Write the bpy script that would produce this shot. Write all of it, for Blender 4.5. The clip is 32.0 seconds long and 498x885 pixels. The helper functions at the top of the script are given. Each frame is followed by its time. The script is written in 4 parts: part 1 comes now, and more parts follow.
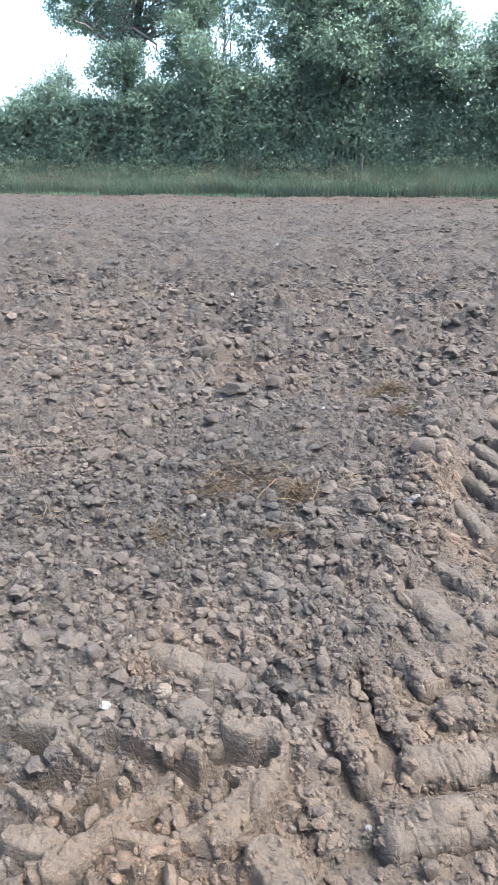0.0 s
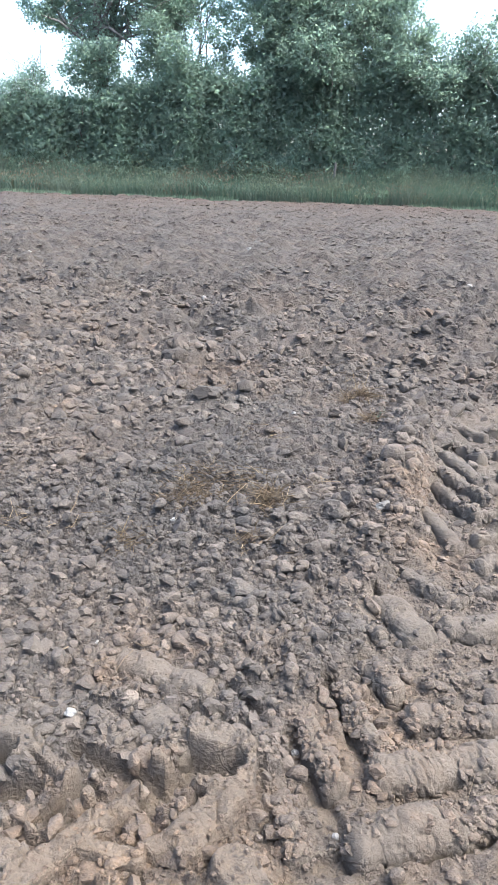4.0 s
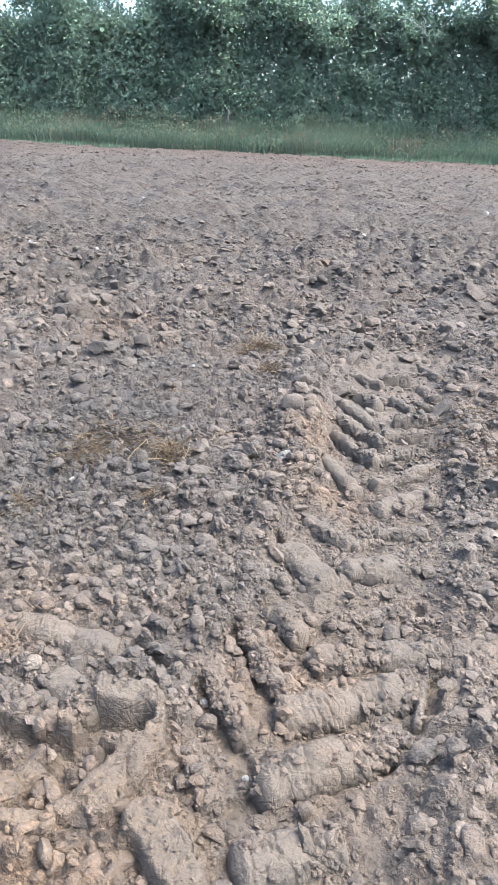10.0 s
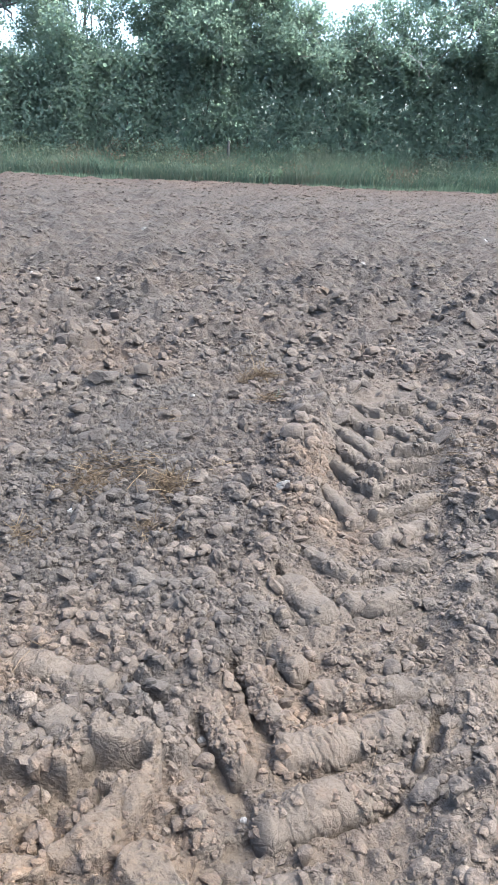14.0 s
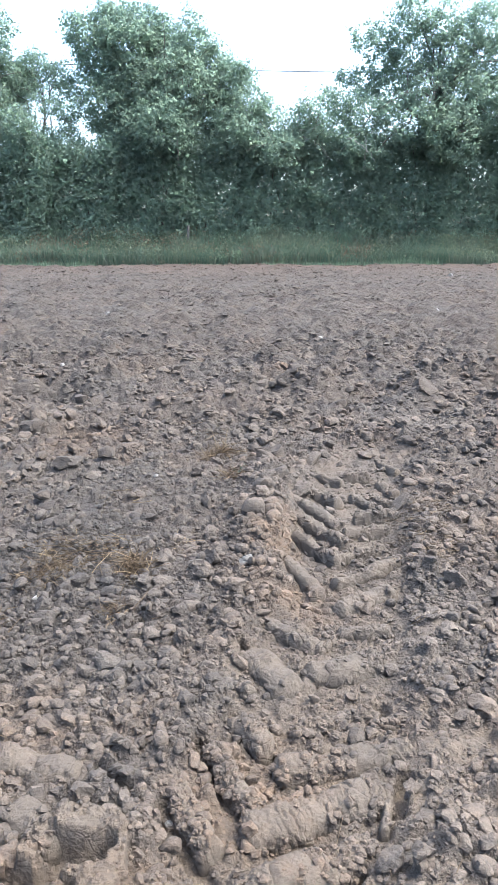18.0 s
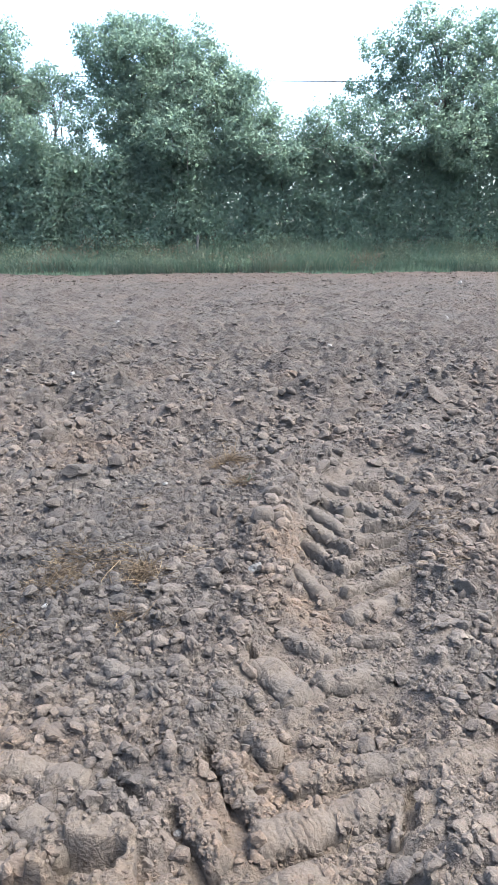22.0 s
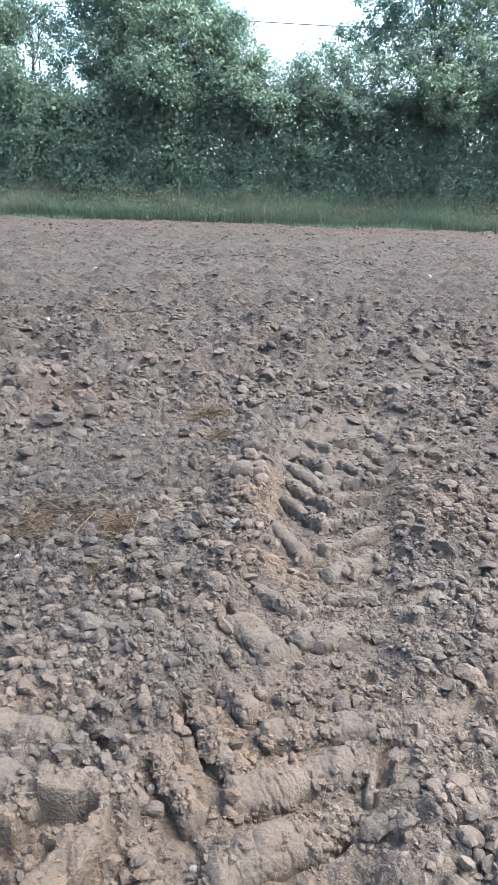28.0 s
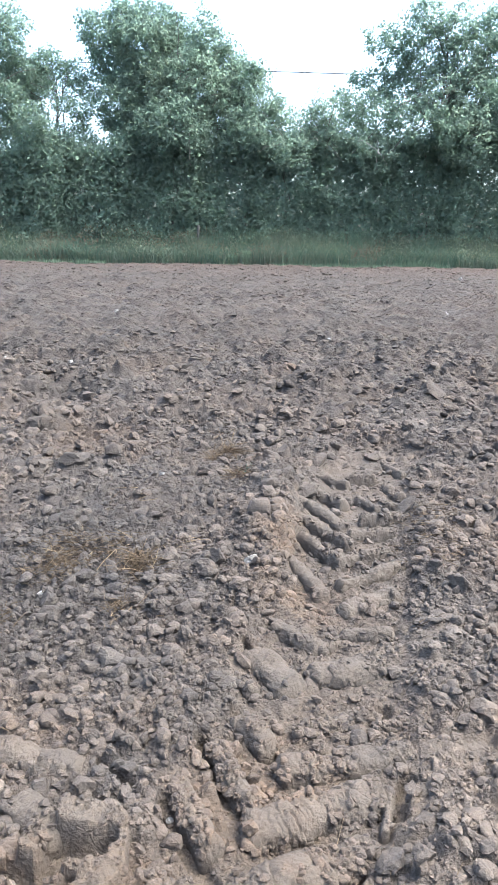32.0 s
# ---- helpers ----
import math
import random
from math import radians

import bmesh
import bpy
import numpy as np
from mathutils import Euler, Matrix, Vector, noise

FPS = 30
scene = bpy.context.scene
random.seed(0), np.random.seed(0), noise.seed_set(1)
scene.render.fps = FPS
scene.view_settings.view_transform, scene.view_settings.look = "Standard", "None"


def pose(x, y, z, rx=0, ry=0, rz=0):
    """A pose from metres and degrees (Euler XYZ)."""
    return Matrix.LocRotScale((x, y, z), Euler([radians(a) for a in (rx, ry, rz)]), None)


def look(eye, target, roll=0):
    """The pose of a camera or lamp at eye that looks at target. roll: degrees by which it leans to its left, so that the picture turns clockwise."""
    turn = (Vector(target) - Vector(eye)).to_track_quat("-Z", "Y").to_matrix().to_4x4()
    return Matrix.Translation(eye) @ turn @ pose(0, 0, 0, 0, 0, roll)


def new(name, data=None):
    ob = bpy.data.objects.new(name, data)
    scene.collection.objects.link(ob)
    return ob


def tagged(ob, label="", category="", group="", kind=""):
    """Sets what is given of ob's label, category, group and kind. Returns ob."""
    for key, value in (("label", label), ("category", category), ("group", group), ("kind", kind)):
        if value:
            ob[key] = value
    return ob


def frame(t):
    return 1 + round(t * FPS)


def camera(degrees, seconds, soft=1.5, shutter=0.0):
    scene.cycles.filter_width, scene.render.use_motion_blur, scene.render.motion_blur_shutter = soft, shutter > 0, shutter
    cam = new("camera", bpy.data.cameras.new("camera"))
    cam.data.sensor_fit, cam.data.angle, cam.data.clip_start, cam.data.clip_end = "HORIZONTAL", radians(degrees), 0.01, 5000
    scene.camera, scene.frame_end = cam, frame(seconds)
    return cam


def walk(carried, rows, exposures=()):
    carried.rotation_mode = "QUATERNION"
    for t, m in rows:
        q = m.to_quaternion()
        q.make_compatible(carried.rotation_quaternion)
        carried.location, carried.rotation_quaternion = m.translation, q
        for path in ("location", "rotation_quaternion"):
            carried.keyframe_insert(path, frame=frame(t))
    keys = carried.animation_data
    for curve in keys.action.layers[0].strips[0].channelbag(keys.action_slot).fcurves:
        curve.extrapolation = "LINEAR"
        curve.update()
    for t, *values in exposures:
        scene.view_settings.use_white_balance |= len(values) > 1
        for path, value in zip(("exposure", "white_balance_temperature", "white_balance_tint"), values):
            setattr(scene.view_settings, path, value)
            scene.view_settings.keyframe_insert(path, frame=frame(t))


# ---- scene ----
cam = camera(38.1, 32.0, 0.6)
PATH = [
    (0, (-0.049, 0.017, 1.327), (-0.47, 1.84, 0.621), 0.6),
    (0.5, (-0.048, 0.013, 1.33), (-0.465, 1.838, 0.627), 0.9),
    (1, (-0.047, 0.012, 1.33), (-0.463, 1.844, 0.644), 1.2),
    (1.5, (-0.036, 0.015, 1.327), (-0.461, 1.844, 0.637), 0.9),
    (2, (-0.035, 0.011, 1.325), (-0.46, 1.835, 0.625), 0.5),
    (2.5, (-0.042, 0.007, 1.328), (-0.466, 1.831, 0.627), 0.7),
    (3, (-0.046, 0.004, 1.337), (-0.467, 1.832, 0.644), 1.1),
    (3.5, (-0.048, 0.015, 1.334), (-0.445, 1.852, 0.65), 1.5),
    (4, (-0.058, 0.027, 1.328), (-0.397, 1.871, 0.632), 2.4),
    (4.5, (-0.062, 0.05, 1.322), (-0.316, 1.885, 0.569), 3.2),
    (6.5, (-0.05, 0.049, 1.313), (-0.167, 1.875, 0.506), 4.7),
    (7, (-0.052, 0.048, 1.315), (-0.131, 1.878, 0.512), 4.4),
    (7.5, (-0.046, 0.05, 1.319), (-0.164, 1.887, 0.536), 3.8),
    (8, (-0.038, 0.042, 1.323), (-0.153, 1.884, 0.552), 3.5),
    (8.5, (-0.041, 0.04, 1.321), (-0.141, 1.887, 0.559), 3.4),
    (9, (-0.039, 0.042, 1.32), (-0.14, 1.883, 0.547), 3.4),
    (9.5, (-0.038, 0.052, 1.317), (-0.128, 1.89, 0.532), 3.3),
    (10, (-0.043, 0.053, 1.313), (-0.109, 1.885, 0.512), 3.3),
    (10.5, (-0.037, 0.046, 1.319), (-0.094, 1.88, 0.524), 3.3),
    (11, (-0.035, 0.041, 1.32), (-0.118, 1.879, 0.537), 3.1),
    (11.5, (-0.029, 0.042, 1.322), (-0.105, 1.89, 0.561), 3.0),
    (12, (-0.034, 0.032, 1.331), (-0.117, 1.894, 0.606), 2.8),
    (12.5, (-0.036, 0.038, 1.327), (-0.133, 1.904, 0.613), 3.0),
    (13, (-0.032, 0.04, 1.325), (-0.138, 1.898, 0.594), 3.1),
    (13.5, (-0.027, 0.051, 1.324), (-0.127, 1.909, 0.592), 3.0),
    (14, (-0.032, 0.068, 1.325), (-0.109, 1.927, 0.591), 2.9),
    (14.5, (-0.034, 0.058, 1.323), (-0.108, 1.912, 0.576), 3.0),
    (16.5, (0.028, -0.03, 1.379), (-0.078, 1.905, 0.883), 0.6),
    (17, (0.037, -0.014, 1.379), (0.006, 1.922, 0.878), 0.8),
    (17.5, (0.036, -0.009, 1.378), (0.034, 1.924, 0.866), 0.2),
    (18, (0.032, -0.01, 1.374), (0.021, 1.916, 0.832), 0.4),
    (18.5, (0.032, -0.011, 1.379), (0.012, 1.923, 0.872), 0.6),
    (19, (0.039, -0.011, 1.369), (0.018, 1.914, 0.825), 0.4),
    (19.5, (0.037, -0.01, 1.371), (0.021, 1.914, 0.828), 0.1),
    (20, (0.03, -0.002, 1.373), (0.016, 1.922, 0.826), 0.1),
    (20.5, (0.025, -0.012, 1.37), (0.009, 1.911, 0.823), 0.1),
    (21, (0.029, -0.027, 1.374), (0.007, 1.9, 0.84), 0.3),
    (21.5, (0.033, -0.025, 1.376), (-0.001, 1.909, 0.867), 0.4),
    (22, (0.035, -0.011, 1.373), (-0.003, 1.92, 0.853), 0.1),
    (22.5, (0.037, -0.016, 1.37), (0.001, 1.912, 0.842), -0.1),
    (23, (0.041, -0.011, 1.37), (0.01, 1.918, 0.843), -0.0),
    (23.5, (0.038, -0.012, 1.373), (0.005, 1.919, 0.853), -0.2),
    (24, (0.04, -0.021, 1.378), (-0.005, 1.912, 0.869), -0.1),
    (24.5, (0.033, -0.026, 1.378), (-0.015, 1.911, 0.88), -0.0),
    (25, (0.035, -0.008, 1.378), (-0.01, 1.928, 0.88), 0.1),
    (25.5, (0.029, 0.01, 1.372), (0.015, 1.944, 0.863), 0.4),
    (27.5, (0.013, 0.02, 1.363), (0.044, 1.93, 0.77), 2.2),
    (28, (0.009, 0.051, 1.353), (0.043, 1.946, 0.713), 2.5),
    (28.5, (0.015, 0.069, 1.345), (0.043, 1.934, 0.622), 2.5),
    (29, (0.03, 0.04, 1.351), (0.058, 1.923, 0.679), 2.0),
    (29.5, (0.026, 0.004, 1.36), (0.042, 1.911, 0.757), 1.7),
    (30, (0.024, -0.001, 1.365), (0.027, 1.91, 0.774), 1.6),
    (30.5, (0.017, 0.003, 1.363), (0.006, 1.916, 0.779), 1.6),
    (31, (0.016, -0.008, 1.369), (0.002, 1.909, 0.8), 1.6),
    (31.5, (0.026, -0.012, 1.369), (0.001, 1.914, 0.83), 1.5),
    (32, (0.026, -0.015, 1.373), (-0.001, 1.91, 0.832), 1.4),
]
walk(cam, [(t, look(eye, target, roll)) for t, eye, target, roll in PATH], [(t, stops + 0.04, 5740, 4) for t, stops in (
    (0.0, 2.66), (4.5, 2.67), (6.5, 2.82), (7.0, 2.84), (8.0, 2.74), (9.2, 2.74), (10.0, 2.86), (10.8, 2.75), (14.5, 2.73), (16.5, 2.66), (25.5, 2.65), (27.5, 2.62), (32.0, 2.66))])


# ---------------------------------------------------------------- light
SUN_ELEVATION, SUN_AZIMUTH = 62.0, 95.0  # degrees; azimuth clockwise from +y
world = bpy.data.worlds.new("hazy_sky")
scene.world = world
world.use_nodes = True
wt = world.node_tree
sky = wt.nodes.new("ShaderNodeTexSky")
sky.sky_type = "NISHITA"
sky.sun_disc = False
sky.sun_elevation = radians(SUN_ELEVATION)
sky.sun_rotation = radians(SUN_AZIMUTH)
sky.air_density, sky.dust_density, sky.ozone_density = 1.0, 6.0, 1.0
wt.nodes["Background"].inputs["Strength"].default_value = 0.15
wt.links.new(sky.outputs["Color"], wt.nodes["Background"].inputs["Color"])
sun_data = bpy.data.lights.new("sun", "SUN")
sun_data.energy = 0.85
sun_data.angle = radians(40)
sun_data.color = (1.0, 0.93, 0.84)
sun = new("sun", sun_data)
e, a = radians(SUN_ELEVATION), radians(SUN_AZIMUTH)
sun.matrix_world = look((40 * math.sin(a) * math.cos(e), 40 * math.cos(a) * math.cos(e), 40 * math.sin(e)), (0, 0, 0))


# ---------------------------------------------------------------- materials
def mat_nodes(name):
    m = bpy.data.materials.new(name)
    m.use_nodes = True
    t = m.node_tree
    return m, t, t.nodes["Principled BSDF"]


def nd(t, kind, **inputs):
    n = t.nodes.new("ShaderNode" + kind)
    for k, v in inputs.items():
        n.inputs[k.replace("_", " ")].default_value = v
    return n


def noise_node(t, where, scale, detail=4.0, rough=0.55):
    n = nd(t, "TexNoise", Scale=scale, Detail=detail, Roughness=rough)
    t.links.new(where, n.inputs["Vector"])
    return n.outputs["Fac"]


def ramp(t, fac, stops):
    r = t.nodes.new("ShaderNodeValToRGB")
    els = r.color_ramp.elements
    while len(els) < len(stops):
        els.new(0.5)
    for el, (p, c) in zip(els, stops):
        el.position = p
        el.color = (*c, 1) if len(c) == 3 else c
    t.links.new(fac, r.inputs["Fac"])
    return r.outputs["Color"]


def mix(t, fac, a, b, how="MIX"):
    m = t.nodes.new("ShaderNodeMix")
    m.data_type, m.blend_type = "RGBA", how
    for sock, v in ((m.inputs["Factor"], fac), (m.inputs[6], a), (m.inputs[7], b)):
        if isinstance(v, (int, float)):
            sock.default_value = v
        elif isinstance(v, tuple):
            sock.default_value = (*v, 1)
        else:
            t.links.new(v, sock)
    return m.outputs[2]


def maths(t, op, a, b=0.0):
    m = t.nodes.new("ShaderNodeMath")
    m.operation = op
    for sock, v in zip(m.inputs, (a, b)):
        if isinstance(v, (int, float)):
            sock.default_value = v
        else:
            t.links.new(v, sock)
    return m.outputs[0]


def spot(t, pos, x, y, r0, r1):
    """1 inside r0 of a place on the field, 0 beyond r1, with a ragged rim."""
    v = t.nodes.new("ShaderNodeVectorMath")
    v.operation = "SUBTRACT"
    t.links.new(pos, v.inputs[0])
    v.inputs[1].default_value = (x, y, 0)
    ln = t.nodes.new("ShaderNodeVectorMath")
    ln.operation = "LENGTH"
    t.links.new(v.outputs[0], ln.inputs[0])
    wob = maths(t, "MULTIPLY", noise_node(t, pos, 7.0, 4.0), 0.5 * r1)
    mr = nd(t, "MapRange")
    mr.inputs["From Min"].default_value, mr.inputs["From Max"].default_value = r1, r0
    t.links.new(maths(t, "ADD", ln.outputs["Value"], maths(t, "SUBTRACT", wob, 0.25 * r1)), mr.inputs["Value"])
    return mr.outputs["Result"]


SOIL_GREY, SOIL_BROWN = (0.080, 0.068, 0.057), (0.092, 0.071, 0.055)
SOIL_OCHRE, SOIL_DAMP_SHADE, SOIL_DRY = (0.125, 0.084, 0.053), (0.046, 0.041, 0.037), (0.138, 0.120, 0.102)


def soil_material(name, piece="", bump=0.6, smear=0.0):
    """Crumbly loam: grey to brown, with ochre subsoil, damp and dry patches, and shade painted into the far field.
    piece: how single clods differ.
    """
    m, t, b = mat_nodes(name)
    pos = t.nodes.new("ShaderNodeNewGeometry").outputs["Position"]
    col = ramp(t, noise_node(t, pos, 1.1, 5.0), [(0.36, SOIL_GREY), (0.62, SOIL_BROWN)])
    col = mix(t, ramp(t, noise_node(t, pos, 2.3, 6.0, 0.65), [(0.58, (0, 0, 0)), (0.72, (0.75, 0.75, 0.75))]), col, SOIL_OCHRE)
    for x, y, r0, r1, k in ((-0.42, 1.00, 0.12, 0.42, 1.0), (0.2, 3.3, 0.05, 0.3, 0.6), (-0.62, 1.75, 0.05, 0.3, 0.4), (0.13, 1.52, 0.05, 0.3, 0.45), (0.12, 3.05, 0.05, 0.22, 0.7), (-1.2, 4.7, 0.1, 0.6, 0.4), (-0.05, 1.35, 0.05, 0.3, 0.35), (0.5, 1.4, 0.2, 0.8, 0.28), (0.2, 2.6, 0.05, 0.25, 0.4)):
        col = mix(t, maths(t, "MULTIPLY", spot(t, pos, x, y, r0, r1), k), col, SOIL_OCHRE)
    # damp patches; the last paints the deep hollow's shade into the soil colour
    for x, y, r0, r1, k in ((-0.85, 2.75, 0.25, 1.0, 0.85), (-0.7, 3.7, 0.2, 0.9, 0.4), (-1.5, 2.2, 0.2, 0.8, 0.5), (-1.7, 6.3, 0.1, 0.5, 0.6)):
        col = mix(t, maths(t, "MULTIPLY", spot(t, pos, x, y, r0, r1), k), col, SOIL_DAMP_SHADE)
    for x, y, r0, r1, k in ((0.62, 1.35, 0.1, 0.5, 0.45), (0.75, 2.2, 0.1, 0.5, 0.35), (0.35, 3.5, 0.1, 0.5, 0.3), (1.2, 5.3, 0.1, 0.6, 0.4)):
        col = mix(t, maths(t, "MULTIPLY", spot(t, pos, x, y, r0, r1), k), col, SOIL_DRY)
    # reddish soil towards the headland under the hedge
    sep = t.nodes.new("ShaderNodeSeparateXYZ")
    t.links.new(pos, sep.inputs[0])
    head = nd(t, "MapRange")
    head.inputs["From Min"].default_value, head.inputs["From Max"].default_value = 25.5, 31.0
    t.links.new(maths(t, "ADD", sep.outputs["Y"], maths(t, "MULTIPLY", noise_node(t, pos, 0.5, 4.0), 8.0)), head.inputs["Value"])
    col = mix(t, maths(t, "MULTIPLY", head.outputs["Result"], 0.7), col, (0.112, 0.073, 0.055))
    # soil colour darkened with distance, painting in the shade among far clods
    far_shade = nd(t, "MapRange")
    far_shade.inputs["From Min"].default_value, far_shade.inputs["From Max"].default_value = 4.5, 12.0
    t.links.new(maths(t, "ADD", sep.outputs["Y"], maths(t, "MULTIPLY", noise_node(t, pos, 0.8, 4.0), 4.0)), far_shade.inputs["Value"])
    col = mix(t, maths(t, "MULTIPLY", far_shade.outputs["Result"], 0.3), col, SOIL_DAMP_SHADE)
    # broad bands of darker and lighter soil left by the plough
    wide = t.nodes.new("ShaderNodeMapping")
    wide.inputs["Scale"].default_value = (0.22, 1.0, 1.0)
    t.links.new(pos, wide.inputs["Vector"])
    col = mix(t, 0.8, col, ramp(t, noise_node(t, wide.outputs[0], 0.9, 5.0, 0.6), [(0.3, (0.74, 0.74, 0.75)), (0.5, (0.94, 0.93, 0.93)), (0.7, (1.12, 1.10, 1.07))]), "MULTIPLY")
    col = mix(t, ramp(t, noise_node(t, pos, 34.0, 5.0, 0.7), [(0.35, (0.5, 0.5, 0.5)), (0.68, (0, 0, 0))]), col, SOIL_DAMP_SHADE)
    col = mix(t, ramp(t, noise_node(t, pos, 4.5, 6.0, 0.75), [(0.38, (0.6, 0.6, 0.6)), (0.55, (0, 0, 0))]), col, SOIL_DAMP_SHADE)
    col = mix(t, ramp(t, noise_node(t, pos, 14.0, 6.0, 0.7), [(0.55, (0, 0, 0)), (0.75, (0.6, 0.6, 0.6))]), col, SOIL_DRY)
    col = mix(t, 0.6, col, ramp(t, noise_node(t, pos, 170.0, 4.0, 0.75), [(0.32, (0.6, 0.59, 0.58)), (0.5, (1, 1, 1)), (0.7, (1.3, 1.28, 1.25))]), "MULTIPLY")
    if smear:
        patch = ramp(t, noise_node(t, pos, 11.0, 5.0, 0.65), [(0.35, (0.3 * smear,) * 3), (0.6, (smear,) * 3)])
        col = mix(t, patch, col, mix(t, noise_node(t, pos, 9.0, 5.0), (0.076, 0.060, 0.045), (0.104, 0.087, 0.070)))
    elif not piece:
        # soil smeared smooth by the tyres is paler and browner
        smeared = t.nodes.new("ShaderNodeAttribute")
        smeared.attribute_name = "pressed"
        col = mix(t, maths(t, "MULTIPLY", smeared.outputs["Fac"], 0.6), col, mix(t, noise_node(t, pos, 9.0, 5.0), (0.078, 0.059, 0.042), (0.106, 0.084, 0.062)))
    if piece:
        if piece == "island":
            rnd = t.nodes.new("ShaderNodeNewGeometry").outputs["Random Per Island"]
        else:
            rnd = t.nodes.new("ShaderNodeObjectInfo").outputs["Random"]
        col = mix(t, 0.75, col, ramp(t, rnd, [(0.0, (0.80, 0.80, 0.80)), (0.45, (1.04, 1.02, 1.0)), (0.85, (1.24, 1.21, 1.17)), (1.0, (1.55, 1.5, 1.44))]), "MULTIPLY")
    t.links.new(col, b.inputs["Base Color"])
    b.inputs["Roughness"].default_value = 0.95
    b.inputs["Specular IOR Level"].default_value = 0.2
    h = maths(t, "ADD", noise_node(t, pos, 95.0, 6.0, 0.7), maths(t, "MULTIPLY", noise_node(t, pos, 420.0, 3.0, 0.7), 0.4))
    if not piece:
        # drying cracks in pressed soil
        bent = mix(t, 0.05, pos, t.nodes[noise_node(t, pos, 14.0, 4.0).node.name].outputs["Color"], "ADD")
        for scale, k in ((15.0, 0.5), (40.0, 0.2)) if smear else ((15.0, 0.6), (40.0, 0.25)):
            edge = nd(t, "TexVoronoi", Scale=scale)
            edge.feature = "DISTANCE_TO_EDGE"
            t.links.new(bent, edge.inputs["Vector"])
            line = ramp(t, edge.outputs["Distance"], [(0.0, (1, 1, 1)), (0.05, (0, 0, 0))])
            some = ramp(t, noise_node(t, pos, 8.0, 3.0), [(0.4, (0, 0, 0)), (0.6, (1, 1, 1))])
            line = maths(t, "MULTIPLY", line, some)
            h = maths(t, "SUBTRACT", h, maths(t, "MULTIPLY", line, maths(t, "MULTIPLY", smeared.outputs["Fac"], k) if not smear else k))
    if not piece and not smear:
        rise = nd(t, "MapRange")
        rise.inputs["From Min"].default_value, rise.inputs["From Max"].default_value = 4.0, 8.0
        t.links.new(sep.outputs["Y"], rise.inputs["Value"])
        for scale, k in ((6.0, 3.5), (13.0, 3.0), (30.0, 1.5)):
            cell = nd(t, "TexVoronoi", Scale=scale)
            t.links.new(mix(t, 0.12, pos, t.nodes[noise_node(t, pos, scale, 4.0).node.name].outputs["Color"], "ADD"), cell.inputs["Vector"])
            h = maths(t, "SUBTRACT", h, maths(t, "MULTIPLY", maths(t, "MULTIPLY", cell.outputs["Distance"], rise.outputs["Result"]), k))
    for scale, k in ((85.0, 0.9), (210.0, 0.45)):
        cell = nd(t, "TexVoronoi", Scale=scale)
        bent = mix(t, 0.02, pos, t.nodes[noise_node(t, pos, 60.0, 3.0).node.name].outputs["Color"], "ADD")
        t.links.new(bent, cell.inputs["Vector"])
        h = maths(t, "SUBTRACT", h, maths(t, "MULTIPLY", cell.outputs["Distance"], k * (0.5 if smear else 1.0)))
    bp = nd(t, "Bump", Strength=bump, Distance=0.022)
    if not smear and not piece:
        t.links.new(maths(t, "MULTIPLY", bump, maths(t, "SUBTRACT", 1.0, maths(t, "MULTIPLY", smeared.outputs["Fac"], 0.3))), bp.inputs["Strength"])
    t.links.new(h, bp.inputs["Height"])
    t.links.new(bp.outputs[0], b.inputs["Normal"])
    return m


M_SOIL = soil_material("ploughed_soil", bump=0.75)
M_CLODS = soil_material("crumbled_soil", "island", 0.48)
M_CLOD = soil_material("clod_soil", "object", 0.5)
M_BAR = soil_material("smeared_soil", bump=0.55, smear=0.8)


def stone_material():
    m, t, b = mat_nodes("flint_stone")
    pos = t.nodes.new("ShaderNodeNewGeometry").outputs["Position"]
    col = ramp(t, noise_node(t, pos, 40.0, 5.0, 0.65), [(0.35, (0.094, 0.084, 0.075)), (0.5, (0.137, 0.128, 0.115)), (0.7, (0.187, 0.178, 0.164))])
    t.links.new(col, b.inputs["Base Color"])
    b.inputs["Roughness"].default_value = 0.7
    bp = nd(t, "Bump", Strength=0.4, Distance=0.006)
    t.links.new(noise_node(t, pos, 120.0, 5.0), bp.inputs["Height"])
    t.links.new(bp.outputs[0], b.inputs["Normal"])
    return m


M_STONE = stone_material()


def leafy_material(name, dark, light, back, through_light=0.35, rough=0.55, single=False):
    m, t, b = mat_nodes(name)
    geo = t.nodes.new("ShaderNodeNewGeometry")
    rnd = geo.outputs["Random Per Island"]
    if single:
        rnd = t.nodes.new("ShaderNodeObjectInfo").outputs["Random"]
    col = ramp(t, rnd, [(0.0, dark), (0.55, light), (1.0, back)])
    patch = noise_node(t, geo.outputs["Position"], 0.55, 4.0)
    col = mix(t, ramp(t, patch, [(0.4, (0, 0, 0)), (0.65, (0.5, 0.5, 0.5))]), col, back)
    t.links.new(col, b.inputs["Base Color"])
    b.inputs["Roughness"].default_value = rough
    b.inputs["Specular IOR Level"].default_value = 0.08
    tr = nd(t, "BsdfTranslucent")
    t.links.new(mix(t, 0.6, col, (2.1, 2.3, 1.95), "MULTIPLY"), tr.inputs["Color"])
    mx = nd(t, "MixShader", Fac=through_light)
    t.links.new(b.outputs[0], mx.inputs[1])
    t.links.new(tr.outputs[0], mx.inputs[2])
    t.links.new(mx.outputs[0], t.nodes["Material Output"].inputs["Surface"])
    return m


